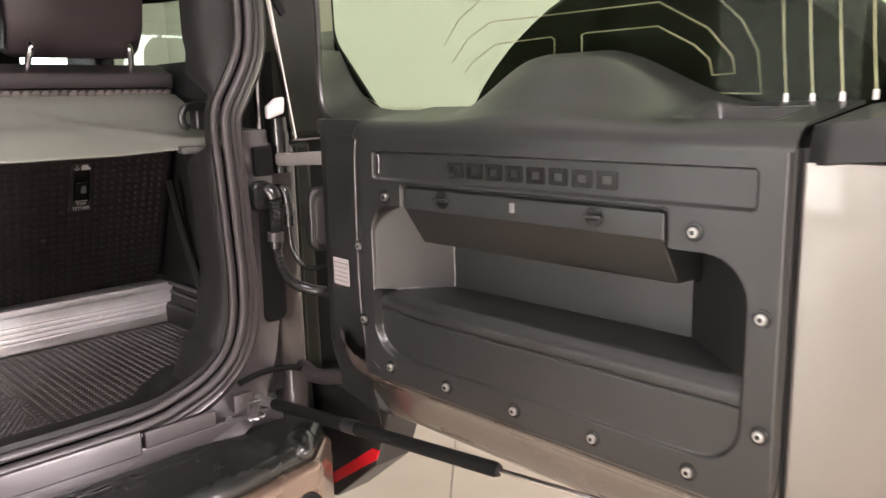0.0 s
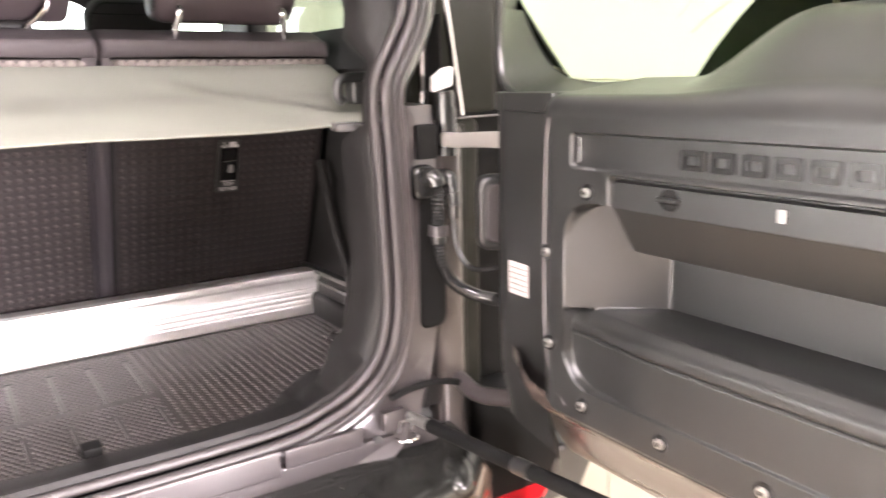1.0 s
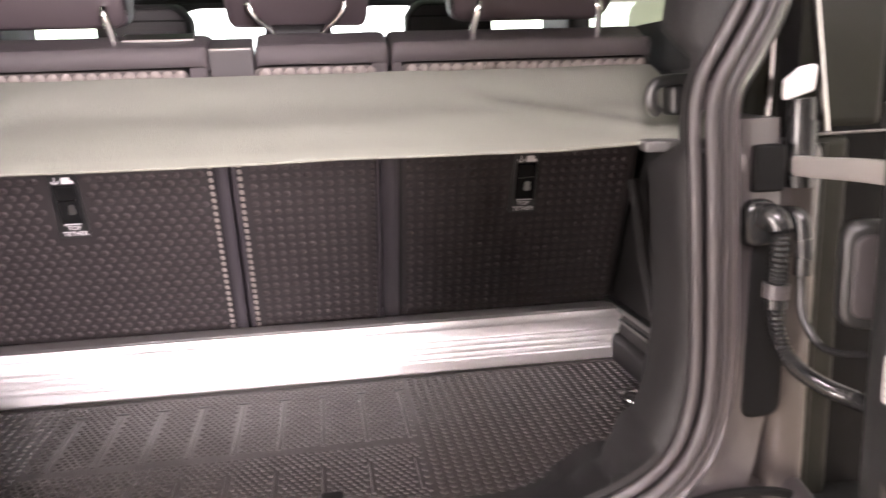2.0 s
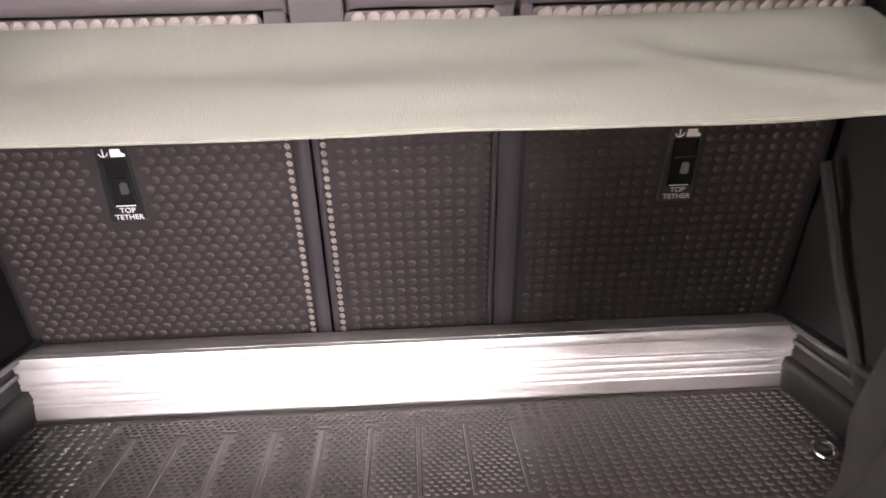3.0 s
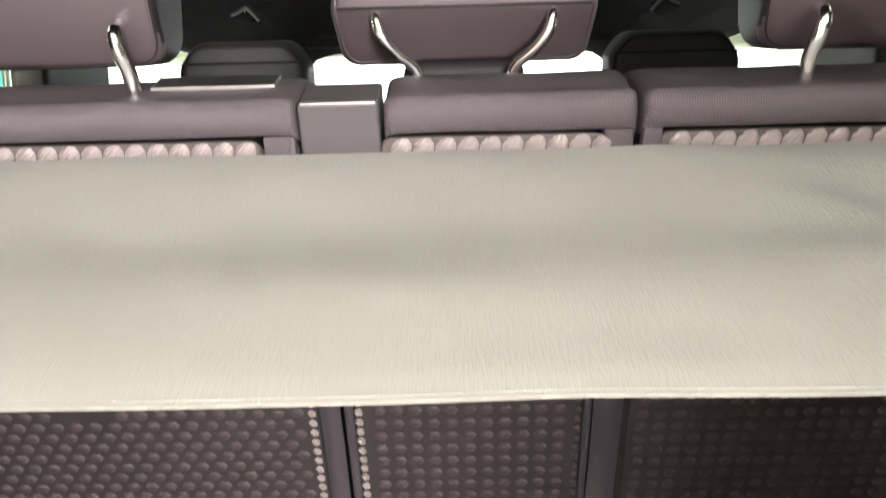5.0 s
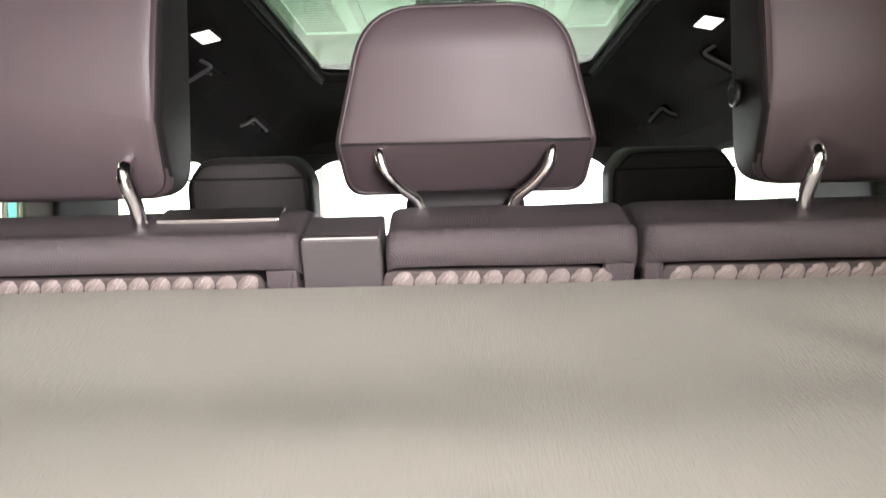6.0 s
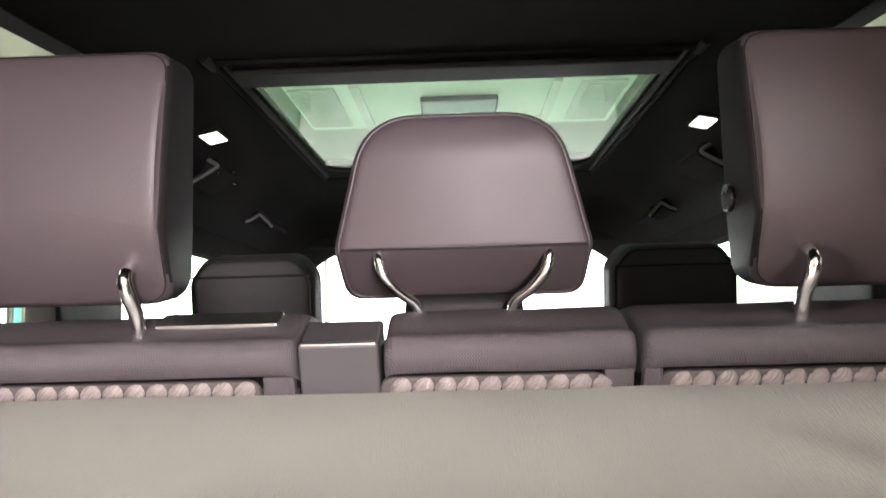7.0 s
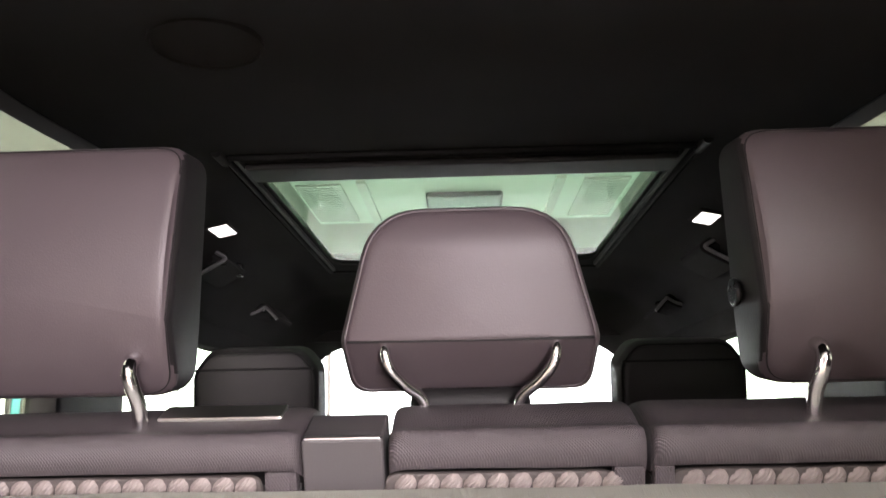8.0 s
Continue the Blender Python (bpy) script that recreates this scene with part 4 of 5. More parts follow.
def rear_seat(x0, x1, t0, t1, panel, ends, label):
    """One part of the rear bench. x0, x1: foot; t0, t1: head; panel: sides of the woven field."""
    seat = thing("rear_bench", ((x0 + x1) / 2, 0.75, 0.93), label, "car seat", "rear bench seats")
    part("shell", extrude([(x0, -0.03), (x1, -0.03), (x1, 0.40), (t1, 0.525), (t0, 0.525), (x0, 0.40)], SEATP @ shift(0, 0, -0.10), 0.10, 0.004), TRIM_SOFT, seat)
    field = part("woven_panel", extrude(round_poly([(panel[0], -0.025), (panel[1], -0.025), (panel[1], 0.40), (min(panel[1], t1 - 0.02), 0.52), (max(panel[0], t0 + 0.005), 0.52), (panel[0], 0.40)], 0.006, 3), SEATP, 0.0015), WEAVE, seat, "dark woven textile with a dotted relief")
    part("bolster", bolster(t0, t1), LEATHER_BACK, seat, "padded dark cloth roll")
    for a, b in ends:
        part("end_panel", extrude(round_poly([(a, 0.47), (b, 0.47), (b, 0.5385), (a, 0.5385)], 0.003, 3), SEATP @ shift(0, 0, -0.004), 0.0115, 0.003, 2), LEATHER_BACK, seat, "cloth end panel beside the woven band")
    return seat, field


left, field = rear_seat(-0.615, -0.142, -0.60, -0.137, (-0.605, -0.156), ((-0.167, -0.1395),), "wide rear seat back in dark leather and dotted textile")
tagged(part("dotted_relief", dots(-0.600, -0.166, -0.02, 0.52, 0.0200, 0.0150, True, (-0.436, -0.366, 0.22)), BUMPS, field), kind="stuff")
part("edge_yarn", beads(-0.161, -0.01, 0.50), WEAVE_EDGE, left, "pale yarn beads along the panel edge")
band = part("top_band", yarn_band(-0.60, -0.170, 0.534), YARN_BAND, left, "brown-grey woven band")
yarn_edge(band, -0.60, -0.170, 0.534)
tether(left, -0.400)
head_rest(left, -0.397, 0.546, 1.508, 1.737, 0.286, 0.302, 0.092, ((-0.286, 0.006), (-0.500, -0.006)), 0)

middle, field = rear_seat(-0.120, 0.124, -0.064, 0.148, (-0.108, 0.116), ((0.120, 0.146),), "narrow middle rear seat back in dark leather and dotted textile")
tagged(part("dotted_relief", dots(-0.100, 0.108, -0.015, 0.52, 0.0185, 0.0180, False), BUMPS, field), kind="stuff")
part("edge_yarn", beads(-0.112, -0.01, 0.50), WEAVE_EDGE, middle, "pale yarn beads along the panel edge")
part("edge_yarn", beads(0.118, -0.01, 0.50), BUMPS, middle)
part("belt_edge", rod([SEATP @ Vector((0.127, s, 0.001)) for s in (0.0, 0.2, 0.4, 0.5)], 0.0048, 8), GAP_TRIM, middle)
band = part("top_band", yarn_band(-0.068, 0.122, 0.534), YARN_BAND, middle, "brown-grey woven band")
yarn_edge(band, -0.068, 0.122, 0.534)
head_rest(middle, 0.006, 0.600, 1.509, 1.684, 0.240, 0.176, 0.105, ((-0.072, 0.036), (0.084, -0.036)), 0.295)
part("neck", box((-0.052, 0.575, 1.44), (0.062, 0.66, 1.512), 0.012, 3), TRIM_SOFT, middle)

right, field = rear_seat(0.140, 0.615, 0.152, 0.60, (0.172, 0.605), ((0.153, 0.170),), "wide rear seat back in dark leather and dotted textile")
tagged(part("dotted_relief", dots(0.176, 0.60, -0.015, 0.52, 0.0185, 0.0172, False, (0.366, 0.436, 0.22)), BUMPS, field), kind="stuff")
band = part("top_band", yarn_band(0.168, 0.60, 0.534), YARN_BAND, right, "brown-grey woven band")
yarn_edge(band, 0.168, 0.60, 0.534)
tether(right, 0.400)
head_rest(right, 0.399, 0.546, 1.508, 1.737, 0.286, 0.302, 0.092, ((0.300, -0.006), (0.505, 0.006)), 0)
rest = [c for c in right.children if c.name.startswith("head_restraint")][0]
part("fold_button", disc(0.013, 0.006, shift(0.2535, 0.550, 1.592) @ Matrix.Rotation(radians(-90), 4, "Y"), 20, 0.002), GLOSSY, rest, "round fold button")
# belts and filler strips in the gaps between the seats
for x0, x1 in ((-0.155, -0.1315), (0.134, 0.168)):
    part("gap_trim", sheet(8, 20, lambda u, v: SEATP @ Vector((x0 + (x1 - x0) * u, -0.02 + 0.54 * v, 0.005 * math.sin(math.pi * u) - 0.0015))), GAP_TRIM, middle)
bm = rod([SEATP @ Vector((-0.122, s, 0.002)) for s in (0.0, 0.2, 0.4, 0.5)], 0.0050, 8)
part("belt_edge", bm, GAP_TRIM, middle)
part("belt_clip", box((-0.004, -0.01, 0), (0.012, 0.008, 0.008), 0.002, 2, None, SEATP @ shift(-0.126, 0.0, 0.002)), TRIM, middle)
part("belt_clip", box((-0.008, -0.012, 0), (0.012, 0.006, 0.008), 0.002, 2, None, SEATP @ shift(0.125, 0.0, 0.002)), TRIM, middle)
latch = thing("seat_latch", (-0.10, 0.52, 1.40), "grey plastic latch housing between the seat backs", "latch")
part("housing", box((-0.1355, 0.42, -0.05), (-0.0675, 0.5655, 0.0055), 0.003, 3, None, SEATP), material("grey_latch_plastic", (0.055, 0.051, 0.052), 0.38, grain=0.1), latch)
part("lever", box((-0.133, -0.0045, 0.5640), (-0.070, 0.0015, 0.5665), 0.0012, 2, None, SEAT), STEEL, latch, "satin silver release lever")
part("shoulder_bezel", box((-0.27, -0.03, 0.563), (-0.16, 0.0, 0.5695), 0.002, 2, None, SEAT @ shift(0, 0.065, 0.001)), STEEL, latch)

# ---- load cover ----
cover = thing("load_cover", (0, 0.36, 1.31), "grey-green cloth load cover pulled loosely behind the seats", "load cover")


def cover_form(u, v):
    """u across the car, v from the seats down to the hem."""
    x = -0.60 + 1.20 * u
    ax = abs(x)
    y = 0.497 - 0.303 * v
    sag = 1.4255 - 0.111 * v - 0.005 * math.sin(math.pi * v) - 0.002 * math.sin(2 * math.pi * v)
    # folds that gather towards the catches at both ends
    pull = step(0.24, 0.56, ax)
    sag += pull * (0.018 * math.sin(math.pi * min(1, v * 1.3)) * step(0.1, 0.7, v) - 0.022 * math.sin(math.pi * v) ** 2)
    d = v - 0.08 - 0.80 * min(1, max(0, (x - 0.16) / 0.34))
    sag += (0.0045 * math.exp(-(d / 0.12) ** 2) - 0.0045 * math.exp(-((d + 0.20) / 0.14) ** 2)) * step(0.12, 0.34, x) * step(0.0, 0.3, v)
    sag += 0.0022 * noise.noise(Vector((x * 3.1, v * 2.0, 0.7))) + 0.0032 * math.sin(9.5 * v + 1.2 * x + 1.0) * math.sin(math.pi * v) + 0.002 * noise.noise(Vector((x * 9, v * 5, 4.2)))
    sag -= 0.003 * step(0.90, 1.0, v) ** 2
    y -= 0.05 * step(0.40, 0.58, ax) * v
    sag += 0.008 * step(0.35, 0.55, ax) * v
    return (x, y, sag)


part("cloth", sheet(120, 48, cover_form, 0.0025), CLOTH, cover)
part("hem", rod([Vector(cover_form(k / 60, 1.0)) + Vector((0, 0.004, 0.002)) for k in range(61)], 0.0028, 8), CLOTH, cover, "stitched hem over a stiff bar")
for sgn in (1, -1):
    line = [(0.440, 0.145), (0.470, 0.138), (0.545, 0.150), (0.57, 0.235), (0.50, 0.27), (0.455, 0.20)]
    part("tongue", extrude(round_poly([(sgn * a, b) for a, b in (line if sgn > 0 else line[::-1])], 0.012, 4), shift(0, 0, 1.308), 0.015, 0.004), material("grey_tongue_plastic", (0.06, 0.058, 0.057), 0.5, grain=0.2), cover, "grey plastic end tongue")
    bm = rod(smooth_line([(0.560, 0.205, 1.398), (0.520, 0.203, 1.399), (0.485, 0.200, 1.397), (0.472, 0.198, 1.386), (0.472, 0.198, 1.366), (0.482, 0.198, 1.356)], 5), 0.0085, 10)
    box((0.498, 0.190, 1.352), (0.545, 0.225, 1.392), 0.006, 3, bm)
    if sgn < 0:
        bm.transform(Matrix.Diagonal((-1, 1, 1, 1)))
        bmesh.ops.reverse_faces(bm, faces=bm.faces[:])
    part("catch", bm, TRIM, car, "black catch for the load cover")
    part("catch_pin", rod([(sgn * 0.505, 0.150, 1.362), (sgn * 0.512, 0.148, 1.352), (sgn * 0.520, 0.165, 1.344)], 0.005, 8), CHROME, car)

# ---- front seats ----
def front_seat(cx):
    seat = thing("bucket_seat", (cx, 1.3, 0.85), "black leather front seat with a tall head restraint", "car seat", "front seats")
    line = round_poly([(-0.110, 0), (0.110, 0), (0.110, 0.178), (0.082, 0.216), (-0.082, 0.216), (-0.110, 0.178)], [0.023, 0.023, 0.035, 0.040, 0.040, 0.035])
    m = shift(cx, 1.262, 1.405) @ Matrix.Rotation(radians(8), 4, "X") @ XZ
    rest = part("head_restraint", pillow(line, 0.10, m, 0.024), FRONT_LEATHER, seat)
    part("piping", rod([m @ Vector((x * 0.95, 0.10 + (q - 0.10) * 0.93, 0.0485)) for x, q in line], 0.0022, 6, close=True), TYRE, rest)
    part("band_seam", rod([m @ Vector((x, 0.180, 0.0515)) for x in (-0.104, -0.06, 0, 0.06, 0.104)], 0.0022, 6), TYRE, rest)
    back = round_poly([(-0.25, 0), (0.25, 0), (0.24, 0.5), (0.16, 0.62), (-0.16, 0.62), (-0.24, 0.5)], [0.03, 0.03, 0.08, 0.06, 0.06, 0.08])
    part("backrest", pillow(back, 0.13, shift(cx, 1.38, 0.78) @ Matrix.Rotation(radians(12), 4, "X") @ XZ, 0.04), FRONT_LEATHER, seat)
    part("cushion", box((cx - 0.25, 1.38, 0.68), (cx + 0.25, 1.94, 0.84), 0.05, 4), FRONT_LEATHER, seat)
    return seat


front_seat(-0.368)
front_seat(0.372)

# ---- fittings on the headliner ----
RIM_GREY = material("satin_grey_plastic", (0.11, 0.11, 0.11), 0.35)
for sgn in (1, -1):
    lamp = thing("reading_lamp", (sgn * 0.50, 1.39, 1.885), "small square reading lamp, lit", "lamp", "reading lamps")
    m = shift(sgn * 0.501, 1.39, roof_line(0.50, 1.39) - 0.003) @ Matrix.Rotation(radians(sgn * 12), 4, "Y")
    part("bezel", box((-0.026, -0.044, -0.006), (0.026, 0.044, 0.002), 0.003, 2, None, m), HEADLINER, lamp)
    part("lens", box((-0.019, -0.036, -0.008), (0.019, 0.036, -0.004), 0.002, 2, None, m), READING, lamp)
    # the rear pair folds towards the middle, the front pair upward
    for y, bend in ((1.50, [(0.590, 1.889), (0.560, 1.866), (0.530, 1.848), (0.527, 1.843), (0.532, 1.838), (0.556, 1.824), (0.590, 1.805)]),
                    (2.02, [(0.536, 1.776), (0.548, 1.790), (0.566, 1.808), (0.570, 1.811), (0.576, 1.809), (0.594, 1.798), (0.612, 1.792)])):
        x, z = bend[3]
        grip = thing("grab_handle", (sgn * x, y, z), "folding black roof grab handle", "handle", "grab handles")
        prof = smooth_line([(p, 0, q) for p, q in bend], 3)
        n = len(prof) - 1
        flap = sheet(n, 1, lambda u, v: (sgn * prof[round(u * n)].x, y + 0.003 + 0.16 * v, prof[round(u * n)].z), 0.010)
        part("flap", flap, HEADLINER, grip)
        part("rim", rod([(sgn * p.x, y, p.z) for p in prof], 0.0042, 8), RIM_GREY, grip)
        for dy in (0.02, 0.15):
            part("foot", box((sgn * (x + 0.02) - 0.016, y + dy - 0.012, z - 0.012), (sgn * (x + 0.02) + 0.016, y + dy + 0.012, roof_line(x + 0.02, y) + 0.004), 0.004), GLOSSY, grip)
part("sun_visor", box((-0.60, 2.62, 1.772), (-0.12, 2.655, 1.812), 0.008, 3), HEADLINER, car)
part("sun_visor", box((0.12, 2.62, 1.772), (0.60, 2.655, 1.812), 0.008, 3), HEADLINER, car)
# ---- open rear door ----
gate = thing("tailgate", (0.62, -0.6, 0.86), "silver rear door swung open, with black moulded inner trim", "car door")
shell_line = round_poly([(-1.17, 0.812), (-0.20, 0.812), (-0.11, 0.88), (-0.07, 0.98), (-0.07, 1.352), (-1.17, 1.352)], [0.06, 0.04, 0.05, 0.03, 0.012, 0.03])
part("shell", extrude(shell_line, shift(0.640, 0, 0) @ YZ, 0.11, 0.018, 3), PAINT, gate, "silver painted door shell")
ROLL = [(0.522, 0.975), (0.522, 0.958), (0.527, 0.947), (0.540, 0.934), (0.560, 0.920), (0.582, 0.898), (0.606, 0.868), (0.630, 0.838), (0.650, 0.816), (0.690, 0.806)]
part("rolled_edge", sheet(40, len(ROLL) - 1, lambda u, v: (ROLL[round(v * (len(ROLL) - 1))][0] + 0.03 * step(0.93, 1.0, u), -1.15 + 0.97 * u, ROLL[round(v * (len(ROLL) - 1))][1] + 0.03 * step(0.90, 1.0, u))), DOOR_EDGE, gate, "rolled lower edge of the silver door, darkened as if reflecting the floor")
part("panel_seal", box((0.518, -0.9835, 0.965), (0.524, -0.9785, 1.345), 0.002), TYRE, gate)
part("closing_side", sheet(12, 20, lambda u, v: (0.524 + 0.05 * step(0.75, 1.0, u) ** 2, -0.975 - 0.185 * u, 0.93 + 0.402 * v), 0.004), PAINT, gate)


def in_box(y, z, y0, y1, z0, z1, e):
    return step(y0, y0 + e, y) * (1 - step(y1 - e, y1, y)) * step(z0, z0 + e, z) * (1 - step(z1 - e, z1, z))


def rounded(y, z, y0, y1, z0, z1, r, e):
    """1 inside a rounded rectangle, 0 outside, with a slope e wide inside its rim."""
    qy, qz = max(y0 + r - y, y - y1 + r, 0), max(z0 + r - z, z - z1 + r, 0)
    return 1 - step(r - e, r, math.hypot(qy, qz)) if (qy or qz) else 1.0


PY0, PY1, PZ0, PZ1 = -0.977, -0.262, 0.952, 1.345


def trim_depth(y, z):
    """How far the inner trim lies behind its outer plane."""
    d = 0.0
    big = rounded(y, z, -0.937, -0.328, 1.002, 1.243 - 0.010 * step(-0.835, -0.85, y), 0.05, 0.0035)
    ramp_l = min(1, max(0, (-0.332 - y) / 0.085))
    ramp_r = min(1, max(0, (y + 0.937) / 0.110))
    cav = 0.005 + 0.092 * ramp_l * ramp_r
    pouch = 0.003 + 0.010 * step(-0.46, -0.36, y) + 0.020 * step(1.078, 1.106, z) ** 2 + 0.0026 * math.exp(-((z - 1.0715) / 0.0016) ** 2)
    t = step(1.1005, 1.1045, z)
    inner = pouch * (1 - t) + cav * t
    lid = rounded(y, z, -0.842, -0.404, 1.182, 1.275, 0.006, 0.003)
    inner = inner * (1 - lid) + lid * (0.002 + 0.040 * min(1, max(0, (1.242 - z) / 0.060)))
    d += big * inner
    d += lid * (1 - big) * 0.002
    groove = rounded(y, z, -0.845, -0.401, 1.179, 1.278, 0.007, 0.002) - rounded(y, z, -0.841, -0.405, 1.183, 1.274, 0.006, 0.002)
    d += 0.008 * max(0, groove)
    d += 0.0065 * rounded(y, z, -0.942, -0.338, 1.282, 1.326, 0.006, 0.0025)
    d += 0.05 * step(-0.315, -0.255, y) ** 2 * 0.9
    d += 0.006 * (1 - step(0.952, 0.962, z)) + 0.006 * (1 - step(-0.977, -0.970, y))
    return d


def trim_form(u, v):
    y = PY0 + (PY1 - PY0) * u
    r0, r1 = 0.05, 0.085
    cut = 0
    if y < PY0 + r0:
        cut = r0 - math.sqrt(max(0, r0 ** 2 - (PY0 + r0 - y) ** 2))
    if y > PY1 - r1:
        cut = r1 - math.sqrt(max(0, r1 ** 2 - (y - PY1 + r1) ** 2))
    z = PZ0 + (PZ1 - PZ0) * v
    lo = PZ0 + cut
    if v < 0.35:
        z = lo + (PZ0 + (PZ1 - PZ0) * 0.35 - lo) * v / 0.35
    return (0.515 + trim_depth(y, z), y, z)


bm = sheet(400, 290, trim_form)
rim = [e for e in bm.edges if e.is_boundary]
ext = bmesh.ops.extrude_edge_only(bm, edges=rim)["geom"]
bmesh.ops.translate(bm, verts=[v for v in ext if isinstance(v, bmesh.types.BMVert)], vec=(0.025, 0, 0))
bmesh.ops.recalc_face_normals(bm, faces=bm.faces[:])
panel = part("inner_trim", bm, TRIM, gate, "black moulded inner trim with a storage pocket", angle=60)


TRAY = 0.022


def shelf_form(u, v):
    """The ledge under the window, with a hump over the spare wheel."""
    y = -0.979 + 0.717 * u
    r = 0.024
    if v < 0.3:
        a = v / 0.3 * math.pi / 2
        x, z = 0.5148 + r * (1 - math.cos(a)), 1.3665 - r + r * math.sin(a)
    else:
        x = 0.5148 + r + (0.690 - 0.5148 - r) * (v - 0.3) / 0.7
        z = 1.3665 + 0.017 * (v - 0.3) / 0.7
    w = (x - 0.518) / 0.172
    foot = -0.46 + 0.08 * w
    top = step(foot, foot - 0.17, y) * (1 - step(-0.64, -0.87, y))
    z += 0.073 * top * step(-0.10, 0.72, w) * step(0.0, 0.12, v)
    z -= 0.034 * in_box(y, x, -0.962 + TRAY, -0.848 + TRAY, 0.550, 0.655, 0.005)
    return (x + 0.045 * step(-0.315, -0.255, y) ** 2, y, z)


part("window_ledge", sheet(170, 60, shelf_form, -0.004, True), TRIM, gate, "black moulded ledge with a hump under the window", angle=60)
bm = ring([(y + TRAY, x) for y, x in round_poly([(-0.968, 0.544), (-0.842, 0.544), (-0.842, 0.661), (-0.968, 0.661)], 0.008)], [(y + TRAY, x) for y, x in round_poly([(-0.961, 0.551), (-0.849, 0.551), (-0.849, 0.654), (-0.961, 0.654)], 0.006)], Matrix(((0, 1, 0, 0), (1, 0, 0, 0), (0, 0.105, 1, 1.3115), (0, 0, 0, 1))), 0.003)
part("tray_rim", bm, TRIM, gate)
# corner piece of the trim beyond the panel, and the hinge-side cover
part("corner_trim", sheet(30, 30, lambda u, v: (0.519 + 0.171 * v + 0.008 * (1 - step(0.0, 0.12, u)), -0.984 - 0.178 * u, 1.3655 + 0.018 * v - 0.037 * (1 - step(0.0, 0.06, v)) + 0.008 * math.sin(3.1 * u)), -0.004, True), TRIM, gate, angle=60)


def cover_side(u, v):
    """The side that turns away towards the hinges."""
    line = [(0.541, -0.274), (0.551, -0.262), (0.556, -0.245), (0.558, -0.20), (0.561, -0.150), (0.568, -0.128), (0.590, -0.110), (0.66, -0.105), (0.74, -0.105)]
    k = u * (len(line) - 1)
    a, b = line[int(min(k, len(line) - 2))], line[int(min(k, len(line) - 2)) + 1]
    t = k - int(min(k, len(line) - 2))
    foot = 0.842 + 0.06 * u
    z = foot + (1.356 - foot) * v
    tuck = 0.012 * (1 - step(0.0, 0.2, v))
    return (a[0] + (b[0] - a[0]) * t + tuck, a[1] + (b[1] - a[1]) * t - tuck, z)


hinge_cover = part("hinge_cover", sheet(36, 16, cover_side), TRIM, gate, "black hinge side cover")
slope = Matrix.Translation((0.5605, -0.1875, 1.106)) @ Matrix.Rotation(math.atan2(0.050, 0.003), 4, "Z") @ Matrix.Rotation(radians(90), 4, "X")
plate = part("sticker", extrude(round_poly([(-0.024, -0.024), (0.024, -0.024), (0.024, 0.024), (-0.024, 0.024)], 0.003), slope @ shift(0, 0, -0.0042), 0.0008), STICKER, gate, "pale printed sticker")
for k in range(5):
    part("print_line", extrude([(-0.02, -0.017 + k * 0.008), (0.02, -0.017 + k * 0.008), (0.02, -0.0155 + k * 0.008), (-0.02, -0.0155 + k * 0.008)], slope @ shift(0, 0, -0.0048), 0.0005), SEAM, plate, smooth=False)
part("seam_line", rod(smooth_line([(0.516, -0.298, 1.342), (0.518, -0.290, 1.30), (0.520, -0.285, 1.15), (0.519, -0.289, 1.06), (0.517, -0.305, 1.0), (0.516, -0.335, 0.972)], 6), 0.0016, 6), SEAM, panel)
part("seam_line", rod(smooth_line([(0.5150, -0.298, 1.342), (0.5165, -0.299, 1.353), (0.5225, -0.301, 1.3625), (0.538, -0.304, 1.3678), (0.58, -0.315, 1.3725), (0.68, -0.330, 1.3840)], 6), 0.0012, 6), SEAM, panel)
# eight raised plain frames where the name stands
for k in range(8):
    y = -0.500 - k * 0.0355
    outer = round_poly([(y - 0.0285, 1.2925), (y, 1.2925), (y, 1.3140), (y - 0.0285, 1.3140)], 0.003, 3)
    bm = ring(outer, round_poly([(y - 0.0215, 1.2985), (y - 0.007, 1.2985), (y - 0.007, 1.3080), (y - 0.0215, 1.3080)], 0.0015, 3), shift(0.5185, 0, 0) @ YZ, 0.004)
    part("raised_block", bm, GLOSSY, panel)
part("bright_end", box((0.5165, -0.352, 1.290), (0.5195, -0.345, 1.320), 0.001), CHROME, panel)
BOLTS = [(-0.368, 1.2555), (-0.293, 1.170), (-0.302, 1.050), (-0.366, 0.983), (-0.492, 0.982), (-0.623, 0.982), (-0.751, 0.982), (-0.880, 0.982), (-0.958, 1.049), (-0.954, 1.174), (-0.877, 1.255)]
for y, z in BOLTS:
    x = 0.515 + trim_depth(y, z)
    bolt = part("bolt", disc(0.0105, 0.003, shift(x - 0.002, y, z) @ Matrix.Rotation(radians(90), 4, "Y"), 18, 0.0008), GLOSSY, gate, "dark bolt washer")
    part("bolt_head", disc(0.0060, 0.006, shift(x - 0.006, y, z) @ Matrix.Rotation(radians(90), 4, "Y"), 12, 0.0015), STEEL, bolt, "bare steel bolt head")
    part("socket", disc(0.0030, 0.001, shift(x - 0.0066, y, z) @ Matrix.Rotation(radians(90), 4, "Y"), 6), GLOSSY, bolt)
for y in (-0.490, -0.748):
    z = 1.260
    x = 0.515 + trim_depth(y, z)
    knob = part("turn_fastener", disc(0.0125, 0.004, shift(x - 0.002, y, z) @ Matrix.Rotation(radians(90), 4, "Y"), 20, 0.001), GLOSSY, gate, "round black turn fastener")
    part("wing", box((x - 0.009, y - 0.014, z - 0.0025), (x - 0.001, y + 0.014, z + 0.0025), 0.0015), TRIM, knob)
